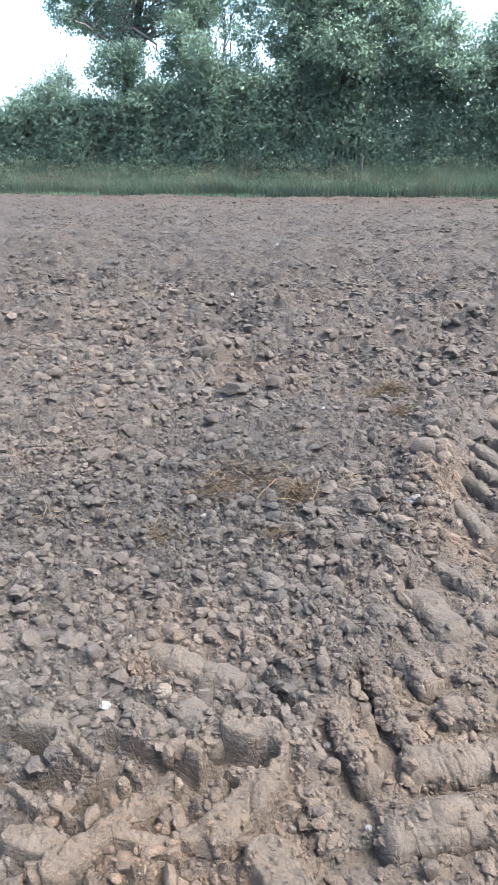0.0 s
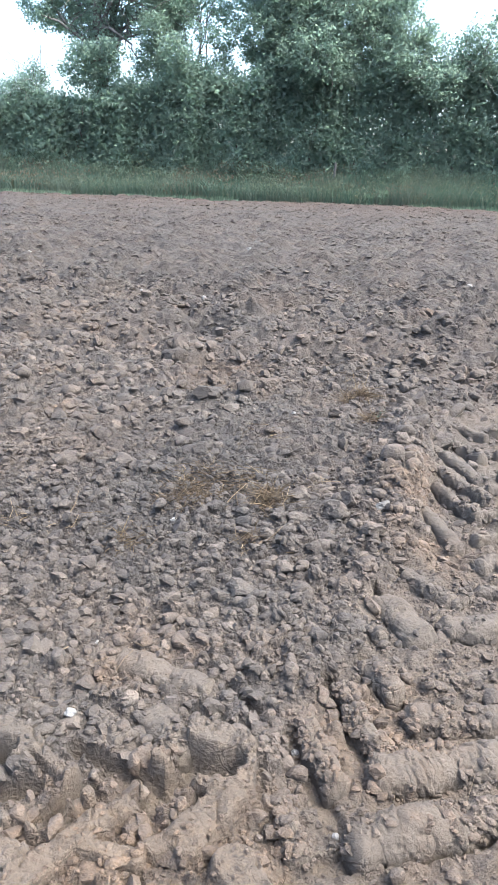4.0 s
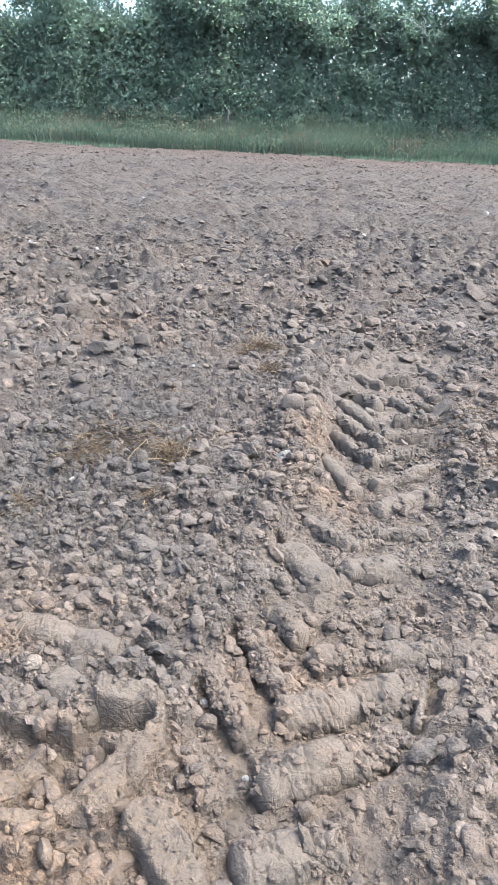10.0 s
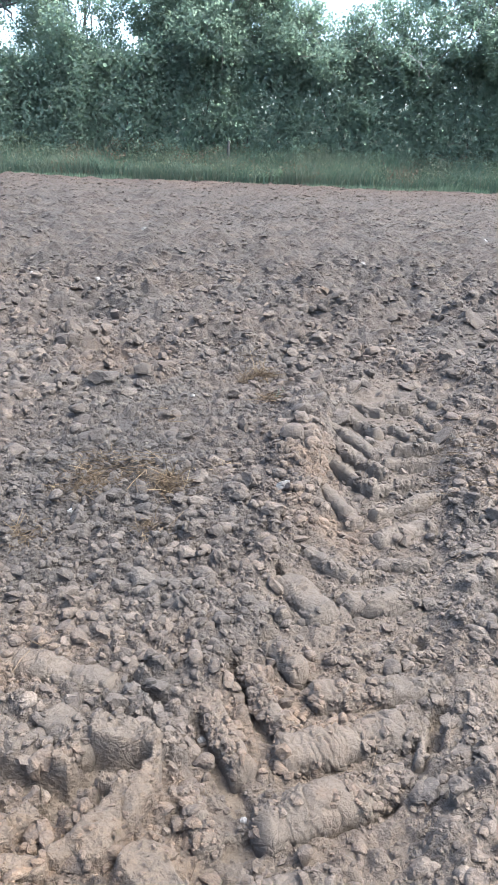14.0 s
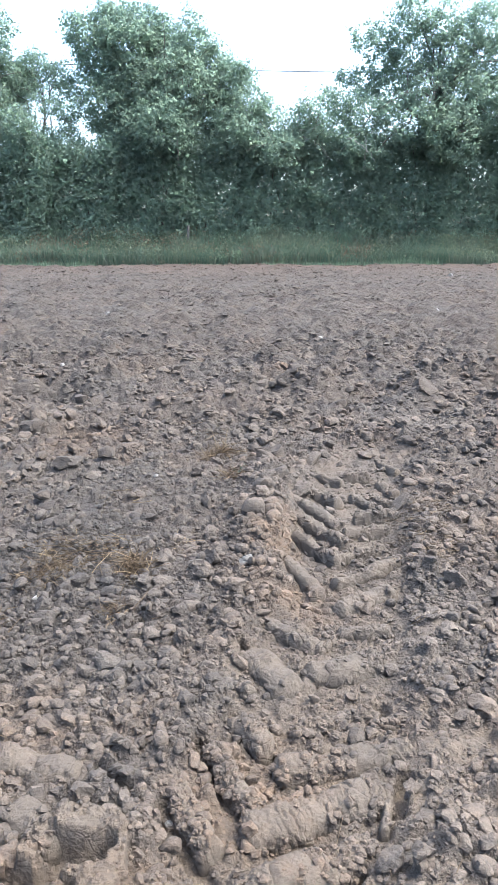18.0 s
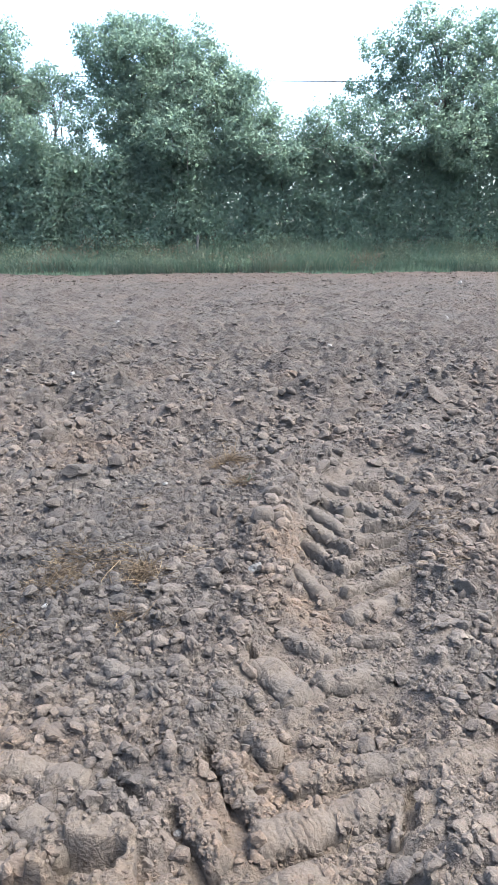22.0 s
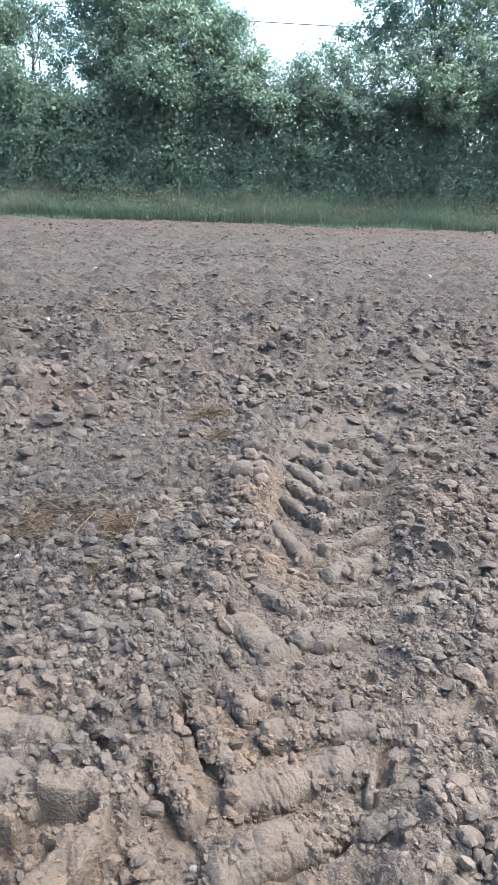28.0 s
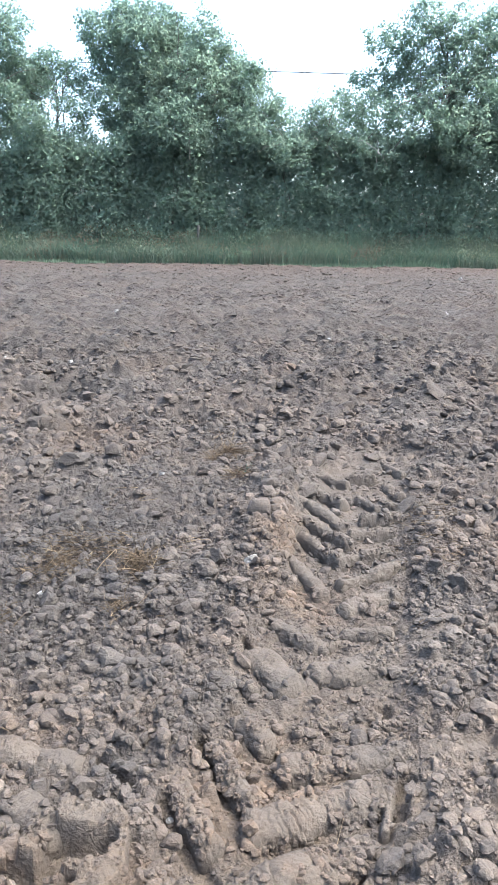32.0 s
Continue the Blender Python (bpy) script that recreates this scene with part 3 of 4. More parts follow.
def field_mesh():
    rows = np.concatenate(([-3000, -600, -120, -30, -8, -2, 0.2, 0.66], np.geomspace(0.72, 8.0, 550), 1 / np.linspace(1 / 8.0, 1 / 33.0, 190)[1:], [36, 42, 60, 120, 500, 3000]))
    u = np.linspace(-1, 1, 460)
    cols = np.concatenate((-1 - np.array([60.0, 12, 3, 1, 0.4, 0.1, 0.02]), u, 1 + np.array([0.02, 0.1, 0.4, 1, 3, 12, 60.0])))
    half = 0.40 + 0.50 * np.clip(rows, 0.7, 33)
    mid = -0.10 * np.clip(rows, 0.7, 33)
    x = mid[:, None] + half[:, None] * cols[None, :]
    y = np.repeat(rows[:, None], len(cols), 1)
    z, press = field_height(x.ravel(), y.ravel())
    # past the broken ground the field lies plain
    plain = ((np.abs(cols)[None, :] > 1.001) | (rows[:, None] < 0.7)).ravel()
    z = np.where(plain, land(x.ravel(), y.ravel()) + 0.02, z)
    far = np.maximum(smooth01(20, 60, np.abs(x.ravel())), smooth01(34, 60, np.abs(y.ravel())))
    z = z * (1 - far) + far * 0.5
    nr, nc = len(rows), len(cols)
    idx = np.arange(nr * nc).reshape(nr, nc)
    f = np.stack((idx[:-1, :-1], idx[:-1, 1:], idx[1:, 1:], idx[1:, :-1]), -1).reshape(-1, 4)
    me = mesh_from("ground", np.stack((x.ravel(), y.ravel(), z), -1), f, M_SOIL, False)
    me.materials.append(M_TURF)
    me.attributes.new("pressed", "FLOAT", "POINT").data.foreach_set("value", press.astype(np.float32))
    cx, cy = x.ravel()[f[:, 0]], y.ravel()[f[:, 0]]
    me.polygons.foreach_set("use_smooth", (cy > 5.5) | (press[f[:, 0]] > 0.4))
    me.polygons.foreach_set("material_index", (cy > edge_y(cx) + 0.15).astype(np.int32))
    return me


ground = tagged(new("ground", field_mesh()), "ploughed grey-brown field with tractor tyre prints", "field", kind="structure")


# ---------------------------------------------------------------- bars between the lug prints
BAR_TOPS = []


def soil_bar(x0, y0, x1, y1, width, rough, seed):
    """A pressed bar of cracked soil: smooth faces broken into blocks, crumbling where it is rough."""
    length = math.hypot(x1 - x0, y1 - y0)
    ax, ay = (x1 - x0) / length, (y1 - y0) / length
    far = y0 > 2.6
    width *= 1.08 if far or rough > 0.55 else 1.36
    m, n = max(22, int((length + 2 * width) / (0.006 if far else 0.0036))), 24 if far else 38
    level = float(land(np.array([(x0 + x1) / 2]), np.array([(y0 + y1) / 2]))[0]) - 0.045
    tall = (0.060 if far else 0.047 - 0.014 * rough) + 0.42 * width
    shift = Vector((seed * 3.7, seed * 1.3, seed * 0.7))
    verts = []
    for i in range(m + 1):
        t = -0.6 * width + (length + 1.2 * width) * i / m
        end = max(-t, t - length, 0) / (0.6 * width)
        f = max(1 - end ** 2.5, 0.0) ** 0.6
        f *= 1 + 0.16 * noise.noise(Vector((t * 9, 0.3, 0)) + shift)
        side = 0.35 * width * noise.noise(Vector((t * 8, 5.1, 0)) + shift)
        sag = 1 + 0.25 * noise.noise(Vector((t * 7, 9.1, 0)) + shift)
        for j in range(n):
            a = math.pi * (-0.10 + 1.20 * j / (n - 1))
            c, q = math.cos(a), math.sin(a)
            off = side + math.copysign(abs(c) ** 0.75, c) * width * f
            up = abs(q) ** 0.85 * tall * f * sag * (1 - 0.3 * min(end, 1.0)) if q > 0 else -abs(q) * 0.09
            p = Vector((x0 + ax * t - ay * off, y0 + ay * t + ax * off, level + up))
            out = Vector((-ay * c, ax * c, max(q, 0.15))).normalized()
            warp = p + 0.010 * noise.noise_vector(p * 24)
            d, near = noise.voronoi(warp * 17 + shift)
            block = noise.noise(near[0] * 5.3)
            seam = max(0.0, 1 - (d[1] - d[0]) / 0.05)
            tilt = (warp * 17 + shift - near[0]).dot(Vector((block, noise.noise(near[0] * 3.1), noise.noise(near[0] * 8.7))))
            patch = min(1.0, max(0.12, 2.2 * (noise.noise(p * 13 + shift) + rough - 0.16 - 0.3 * abs(c))))
            lift = 0.006 * block + 0.012 * tilt - 0.010 * seam * (0.35 + 0.65 * max(0.0, noise.noise(p * 9 + shift) + 0.5)) + 0.006 * noise.noise(p * 19 + shift)
            if patch > 0:
                e, cell = noise.voronoi(p * 46 + shift)
                lift += patch * (0.007 * noise.noise(cell[0] * 4.7) + 0.024 * min(e[1] - e[0], 0.45) - 0.007)
                e, cell = noise.voronoi(p * 110 + shift)
                lift += patch * (0.003 * noise.noise(cell[0] * 4.7) + 0.009 * min(e[1] - e[0], 0.45))
            p += out * (lift + 0.0011 * noise.noise(p * 120) + 0.002 * noise.noise(p * 55))
            verts.append(p)
            if q > 0.05 and patch > 0.6 * noise.noise(p * 31) + 0.45:
                BAR_TOPS.append(tuple(p))
    faces = []
    for i in range(m):
        for j in range(n - 1):
            faces.append((i * n + j, (i + 1) * n + j, (i + 1) * n + j + 1, i * n + j + 1))
    return part("soil_bar", mesh_from("soil_bar", verts, faces, M_BAR, True), ground)


for i, r in enumerate(RIDGES):
    soil_bar(*r, i)


# ---------------------------------------------------------------- clods
def chipped_ball(seed, level, cuts=6, rough=0.10):
    """A clod: a ball broken along a few planes, its edges slightly crumbled."""
    bm = bmesh.new()
    bmesh.ops.create_icosphere(bm, subdivisions=level, radius=1.0)
    rng = np.random.default_rng(seed)
    v = np.array([p.co[:] for p in bm.verts])
    f = np.array([[q.index for q in p.verts] for p in bm.faces])
    bm.free()
    for _ in range(cuts):
        n = rng.normal(size=3)
        n /= np.linalg.norm(n)
        over = np.maximum(v @ n - rng.uniform(0.46, 0.84), 0)
        v -= over[:, None] * n * 0.95
    v *= np.array([[1 + 0.30 * noise.noise(Vector(p) * 1.6 + Vector((seed * 1.7, 0, 0))) + 0.12 * noise.noise(Vector(p) * 3.7 + Vector((seed * 1.7, 5, 0)))] for p in v])
    v *= 1 + rough * (rng.random(len(v))[:, None] - 0.5) * 2
    return v / np.abs(v).max(), f


def shard(seed):
    """The cheapest clod: an uneven eight-sided lump."""
    rng = np.random.default_rng(seed)
    v = np.array([(1, 0, 0), (-1, 0, 0), (0, 1, 0), (0, -1, 0), (0, 0, 1), (0, 0, -1)], float)
    v = v * rng.uniform(0.7, 1.1, (6, 1)) + rng.normal(0, 0.18, (6, 3))
    return v, np.array([(0, 2, 4), (2, 1, 4), (1, 3, 4), (3, 0, 4), (2, 0, 5), (1, 2, 5), (3, 1, 5), (0, 3, 5)])


def rotations(n, rng):
    q = rng.normal(size=(n, 4))
    q /= np.linalg.norm(q, axis=1)[:, None]
    w, x, y, z = q.T
    return np.stack((1 - 2 * (y * y + z * z), 2 * (x * y - z * w), 2 * (x * z + y * w), 2 * (x * y + z * w), 1 - 2 * (x * x + z * z), 2 * (y * z - x * w),
                     2 * (x * z - y * w), 2 * (y * z + x * w), 1 - 2 * (x * x + y * y)), -1).reshape(n, 3, 3)


def scatter_clods(name, x, y, size, level, seed, sink=0.25, keep=0.85, z=None, flat=0.8):
    """Many clods as one mesh, each half settled into the soil."""
    rng = np.random.default_rng(seed)
    if z is None:
        z, press = field_height(x, y)
        ok = rng.random(len(x)) > press * keep
        x, y, z, size = x[ok], y[ok], z[ok], size[ok]
    kinds = [chipped_ball(seed + i, level) if level else shard(seed + i) for i in range(10)]
    pick = rng.integers(0, 10, len(x))
    rot = rotations(len(x), rng)
    stretch = rng.uniform(0.55, 1.25, (len(x), 3))
    vs, fs, base = [], [], 0
    for k, (v, f) in enumerate(kinds):
        s = np.nonzero(pick == k)[0]
        if not len(s):
            continue
        p = np.einsum("nij,nvj->nvi", rot[s], v[None] * stretch[s][:, None, :]) * size[s][:, None, None]
        p[:, :, 2] *= flat
        p += np.stack((x[s], y[s], z[s] + size[s] * (0.5 - sink)), -1)[:, None, :]
        vs.append(p.reshape(-1, 3))
        fs.append((f[None] + (base + np.arange(len(s)) * len(v))[:, None, None]).reshape(-1, 3))
        base += len(s) * len(v)
    return new(name, mesh_from(name, np.concatenate(vs), np.concatenate(fs), M_CLODS, level > 1, 44 if level > 1 else 0))


def strewn(n, y0, y1, seed):
    """Places over the part of the field that the walk looks on, even per square metre."""
    rng = np.random.default_rng(seed)
    y = np.sqrt(rng.uniform(y0 * y0, y1 * y1, n))
    return rng.uniform(-1, 1, n) * (0.28 + 0.48 * y) - 0.10 * y, y, rng


x, y, rng = strewn(30000, 0.8, 3.4, 301)
tagged(scatter_clods("soil_crumbs", x, y, 0.0025 + 0.006 * rng.random(len(x)) ** 1.6, 0, 302, 0.3, keep=0.6), "fine dry grey-brown soil crumbs over the field", "soil", kind="stuff")
x, y, rng = strewn(8500, 0.8, 3.3, 305)
tagged(scatter_clods("small_soil_clods", x, y, 0.006 + 0.009 * rng.random(len(x)) ** 1.5, 1, 306, 0.38, keep=0.9), "small crumbled grey soil clods over the field", "soil", kind="stuff")
x, y, rng = strewn(7200, 0.8, 3.2, 311)
tagged(scatter_clods("small_soil_clods", x, y, 0.010 + 0.024 * rng.random(len(x)) ** 2.2, 2, 312, 0.40, keep=1.5), "crumbled grey soil clods over the field", "soil", kind="stuff")
x, y, rng = strewn(7000, 3.0, 5.4, 315)
tagged(scatter_clods("small_soil_clods", x, y, 0.008 + 0.020 * rng.random(len(x)) ** 2.0, 1, 316, 0.42), "small crumbled grey soil clods over the field", "soil", kind="stuff")
x, y, rng = strewn(2000, 3.0, 7.5, 317)
tagged(scatter_clods("broken_soil_clods", x, y, 0.025 + 0.045 * rng.random(len(x)) ** 2.2, 2, 318, 0.46, keep=1.6, flat=0.75), "broken brown-grey clods over the ploughed field", "soil", kind="stuff")
x, y, rng = strewn(8000, 4.8, 9.0, 321)
tagged(scatter_clods("broken_soil_clods", x, y, 0.012 + 0.040 * rng.random(len(x)) ** 2.4, 1, 322, 0.5, flat=0.65), "broken brown-grey clods over the ploughed field", "soil", kind="stuff")
x, y, rng = strewn(22000, 7.5, 17.0, 325)
tagged(scatter_clods("broken_soil_clods", x, y, 0.014 + 0.060 * rng.random(len(x)) ** 3.0, 0, 326, 0.64, flat=0.42), "broken brown-grey clods over the ploughed field", "soil", kind="stuff")
x, y, rng = strewn(20000, 15.0, 28.0, 331)
ok = y < edge_y(x) - 0.1
tagged(scatter_clods("far_soil_clods", x[ok], y[ok], 0.018 + 0.060 * rng.random(ok.sum()) ** 2.6, 0, 332, 0.64, flat=0.42), "reddish-brown clods on the far side of the field", "soil", kind="stuff")
# crumbs that broke off on top of the bars
tops = np.array(BAR_TOPS)
rng = np.random.default_rng(341)
tops = tops[rng.permutation(len(tops))[:3900]]
for n0, n1, small, more, level in ((0, 2800, 0.003, 0.007, 1), (2800, 3900, 0.008, 0.014, 2)):
    spots = tops[n0:n1]
    tagged(scatter_clods("bar_crumbs", spots[:, 0], spots[:, 1], small + more * rng.random(len(spots)) ** 2.2, level, 342 + level, 0.5, z=spots[:, 2]), "dry crumbs fallen on the pressed soil bars", "soil", kind="stuff")

CLOD_MESHES = []
for i in range(12):
    v, f = chipped_ball(900 + i, 3, 10, 0.02)
    v *= np.array([[1 + 0.14 * noise.fractal(Vector(p) * 2.6 + Vector((i * 7, 0, 0)), 0.7, 2.0, 5)] for p in v])
    CLOD_MESHES.append(mesh_from("soil_clod", v * np.array([1.0, 0.8, 0.66]), f, M_CLOD, True, 32))


def clod(x, y, size, turn=0.0, tip=0.0, kind=0, sink=0.25, label="loose lump of dry grey-brown soil on the field", material=None):
    z, _ = field_height(np.array([x]), np.array([y]))
    ob = new("soil_clod", CLOD_MESHES[kind % 12])
    ob.matrix_world = pose(x, y, float(z[0]) + size * 0.62 * (1 - 2 * sink), tip, 0.6 * tip, turn) @ Matrix.Diagonal((size, size, size, 1))
    return tagged(ob, label, "clod", "clods on the field")


clod(-1.05, 4.06, 0.10, 20, 10, 0, 0.42, "large rounded lump of grey soil on the field")
clod(-0.18, 2.75, 0.075, 10, 5, 1, 0.4, "broad flat lump of grey soil on the field")
clod(-0.33, 2.64, 0.055, 60, 5, 2, 0.35, "broad flat lump of grey soil on the field")
clod(-1.52, 5.00, 0.12, 30, 25, 3, 0.45, "tilted furrow slice of grey-brown soil")
clod(-1.36, 4.98, 0.10, 80, 35, 9, 0.45, "tilted furrow slice of grey-brown soil")
clod(-1.10, 5.02, 0.09, 0, 15, 4, 0.45, "tilted furrow slice of grey-brown soil")
clod(1.12, 4.99, 0.11, 80, 20, 5, 0.5, "tilted pale slab of grey soil on a heap")
clod(1.47, 5.95, 0.15, -30, 25, 6, 0.5, "tilted pale slab of grey soil on a heap")
clod(0.08, 3.59, 0.06, 20, 30, 7, 0.4, "tilted slab of grey soil beside the track")
clod(0.50, 2.11, 0.04, 20, 25, 7, 0.3, "broken grey slab of soil beside the track")
clod(0.73, 1.87, 0.06, 100, 20, 9)
clod(0.42, 1.29, 0.042, 40, 50, 10, 0.2, "upright broken slab of grey soil")
clod(0.22, 2.08, 0.026, 0, 10, 11)
clod(0.54, 3.78, 0.028, 50, 10, 2)
clod(0.66, 2.55, 0.045, 10, 10, 1)
clod(0.08, 1.55, 0.022, 80, 60, 4, 0.2, "small dark grey stone-like clod in the track")
clod(-0.02, 1.71, 0.034, 70, 75, 5, 0.05, "upright broken lug of pale soil")
clod(-0.205, 1.27, 0.034, 30, 20, 6)
clod(-0.19, 1.20, 0.03, 100, 20, 7)
clod(-1.23, 1.81, 0.042, 100, 20, 7)
clod(-0.36, 2.42, 0.036, 110, 60, 8, 0.2, "small ochre clod standing among straw")
clod(-0.42, 2.46, 0.034, 20, 60, 9, 0.2)
rng = np.random.default_rng(78)
for i in range(46):
    y = rng.uniform(4.4, 8.5)
    x = rng.uniform(-1, 1) * (0.2 + 0.45 * y) - 0.05 * y
    clod(x, y, 0.05 + 0.07 * rng.random() ** 1.6, rng.uniform(0, 360), rng.uniform(-18, 18), i, rng.uniform(0.45, 0.6), "broad half-buried slice of turned grey-brown soil")
rng = np.random.default_rng(77)
placed = 0
while placed < 230:
    y = math.sqrt(rng.uniform(0.9 ** 2, 5.2 ** 2))
    x = rng.uniform(-1, 1) * (0.3 + 0.45 * y) - 0.05 * y
    _, pressed = field_height(np.array([x]), np.array([y]))
    if pressed[0] > 0.4:
        continue
    clod(x, y, 0.022 + 0.034 * rng.random() ** 2 * (0.6 + 0.25 * y), rng.uniform(0, 360), rng.uniform(-25, 25), placed, rng.uniform(0.18, 0.34))
    placed += 1


# ---------------------------------------------------------------- flints
STONE_MESHES = []
for i in range(4):
    v, f = chipped_ball(960 + i, 3, 14, 0.03)
    STONE_MESHES.append(mesh_from("flint", v * np.array([1.0, 0.75, 0.6]), f, M_STONE, False))


def flint(x, y, size, turn, kind, label="pale flint stone lying on the soil"):
    z, _ = field_height(np.array([x]), np.array([y]))
    ob = new("flint", STONE_MESHES[kind % 4])
    ob.matrix_world = pose(x, y, float(z[0]) + 0.35 * size, 12, 8, turn) @ Matrix.Diagonal((size, size, size, 1))
    return tagged(ob, label, "stone", "flints on the field")


flint(0.01, 2.81, 0.045, 20, 0, "large pale flint stone beside the tyre track")
flint(-0.81, 2.53, 0.020, 70, 1)
flint(-2.73, 7.70, 0.05, 0, 2)
flint(-2.07, 7.85, 0.045, 40, 3)
flint(-2.59, 13.05, 0.07, 10, 0)
flint(-0.89, 1.84, 0.021, 80, 1)
flint(-0.75, 1.42, 0.022, 60, 2)
flint(-0.80, 1.71, 0.014, 60, 0)
flint(-0.05, 1.24, 0.012, 60, 3)
flint(-0.17, 1.48, 0.016, 0, 2)
flint(0.06, 1.06, 0.015, 10, 1)
flint(-0.52, 3.9, 0.02, 10, 0)
flint(0.9, 9.5, 0.05, 10, 1)
flint(2.1, 8.1, 0.05, 60, 2)
flint(3.4, 13.5, 0.07, 10, 3)
flint(5.6, 21.0, 0.10, 10, 0)
flint(8.3, 22.5, 0.10, 70, 1)
flint(-5.5, 10.5, 0.06, 30, 2)


# ---------------------------------------------------------------- straw
def stalks(name, centre, n, spread, length, thick, rise, rng, material=M_STRAW):
    """Bent three-sided stalks as one mesh."""
    cx, cy, cz = centre
    px, py = cx + rng.normal(0, spread, n), cy + rng.normal(0, spread, n)
    az, el = rng.uniform(0, 2 * math.pi, n) * (n > 1), rng.uniform(-0.1 if rise < 0.9 else 0.1, rise, n)
    ln = length * rng.uniform(0.25, 1.2, n)
    bend = rng.normal(0, 0.35, n)
    vs, fs = [], []
    for i in range(n):
        d = np.array([math.cos(az[i]) * math.cos(el[i]), math.sin(az[i]) * math.cos(el[i]), math.sin(el[i])])
        side = np.array([-math.sin(az[i]), math.cos(az[i]), 0.0])
        up = np.cross(d, side)
        p0 = np.array([px[i], py[i], cz[i] if np.ndim(cz) else cz])
        r = thick * rng.uniform(0.6, 1.2)
        b = len(vs)
        for k, s in enumerate((0.0, 0.5, 1.0)):
            p = p0 + d * ln[i] * s + side * bend[i] * ln[i] * s * s + np.array([0, 0, -0.45 * ln[i] * s * s * max(el[i], 0)])
            for j in range(3):
                c = j * 2.0944
                vs.append(p + r * (1 - 0.4 * s) * (math.cos(c) * side + math.sin(c) * up))
        for k in (0, 3):
            for j in range(3):
                a0, a1 = b + k + j, b + k + (j + 1) % 3
                fs += [(a0, a1, a1 + 3), (a0, a1 + 3, a0 + 3)]
        fs += [(b, b + 2, b + 1), (b + 6, b + 7, b + 8)]
    return mesh_from(name, vs, fs, material)


STALKS = [stalks("stalk", (0, 0, 0), 1, 0.0, 1.0, 0.011, 0.05, np.random.default_rng(800 + i)) for i in range(10)]


def straw_tuft(x, y, n, spread, length, rise=0.9, seed=1, label="tuft of old brown straw half buried in soil"):
    rng = np.random.default_rng(seed)
    length *= 0.7
    z, _ = field_height(np.array([x]), np.array([y]))
    ob = tagged(new("straw_tuft"), label, "straw", "straw tufts on the field")
    ob.location = (x, y, float(z[0]))
    if n > 20:
        k = 2 * n
        tx, ty = rng.normal(0, 0.8 * spread, k), rng.normal(0, spread, k)
        tz, _ = field_height(tx + x, ty + y)
        thatch = stalks("thatch", (tx, ty, tz - float(z[0]) + rng.uniform(0.0, 0.03, k)), k, 0.0, (0.8 if rise > 1.2 else 0.5) * length, 0.0017, rise if rise > 1.2 else 0.7 * rise, rng, M_THATCH)
        tagged(part("thatch", thatch, ob, "matted brown straw"), kind="stuff")
        n = n // 2
    px, py = rng.normal(0, spread, n), rng.normal(0, spread, n)
    pz, _ = field_height(px + x, py + y)
    for i in range(n):
        st = part("stalk", STALKS[rng.integers(10)], ob)
        ln = length * rng.uniform(0.4, 1.2)
        lift = math.degrees(rng.uniform(0.2 if rise > 1.2 else -0.1, rise))
        st.matrix_basis = pose(px[i], py[i], pz[i] - float(z[0]) + rng.uniform(0, 0.03), 0, -lift, rng.uniform(0, 360)) @ Matrix.Diagonal((ln, 0.16 + 0.45 * ln, 0.16 + 0.45 * ln, 1))
    return ob


straw_tuft(-0.18, 4.45, 120, 0.06, 0.20, 1.45, 1)
straw_tuft(-0.08, 3.95, 80, 0.045, 0.15, 1.1, 2)
straw_tuft(-0.81, 2.76, 130, 0.075, 0.13, 1.3, 3)
straw_tuft(-0.82, 2.95, 110, 0.09, 0.12, 0.5, 4, "flattened mat of old brown straw on soil")
straw_tuft(-0.47, 2.75, 100, 0.045, 0.16, 1.45, 5)
straw_tuft(-0.60, 2.96, 100, 0.07, 0.10, 0.6, 6)
straw_tuft(-0.47, 2.40, 24, 0.03, 0.12, 1.45, 7, "few pale straw stalks standing in soil")
straw_tuft(-0.40, 2.35, 12, 0.08, 0.16, 0.15, 8, "loose pale straw stalks lying flat")
straw_tuft(-0.93, 2.32, 30, 0.045, 0.14, 1.4, 9)
straw_tuft(0.92, 3.42, 110, 0.14, 0.12, 0.4, 10, "thin scatter of straw beside the track")
straw_tuft(0.82, 3.05, 80, 0.12, 0.10, 0.4, 11, "thin scatter of straw beside the track")
straw_tuft(-1.18, 2.4, 14, 0.05, 0.12, 0.9, 12, "few pale straw stalks standing in soil")
straw_tuft(-1.39, 2.38, 20, 0.05, 0.12, 0.9, 19, "few pale straw stalks standing in soil")
straw_tuft(0.60, 2.36, 4, 0.02, 0.14, 1.1, 13, "few pale straw stalks standing in soil")
straw_tuft(-0.68, 1.69, 8, 0.06, 0.12, 0.3, 14, "loose pale straw stalks lying flat")
straw_tuft(-0.85, 1.46, 4, 0.03, 0.12, 0.5, 20, "loose pale straw stalks lying flat")
straw_tuft(0.20, 1.32, 2, 0.01, 0.16, 0.2, 15, "single pale straw stalk lying on a bar")
straw_tuft(0.01, 2.37, 3, 0.02, 0.10, 0.9, 16, "few pale straw stalks standing in soil")
straw_tuft(-0.28, 3.06, 20, 0.05, 0.09, 0.6, 17)
straw_tuft(-0.64, 3.6, 20, 0.06, 0.09, 0.6, 21)
straw_tuft(-0.28, 5.02, 30, 0.1, 0.14, 0.5, 18)
x, y, rng = strewn(420, 1.0, 7.0, 351)
z, _ = field_height(x, y)
loose = stalks("loose_straw", (x, y, z + 0.01), len(x), 0.0, 0.055, 0.0012, 0.35, rng, M_THATCH)
tagged(new("loose_straw", loose), "short broken straw stalks strewn over the soil", "straw", kind="stuff")
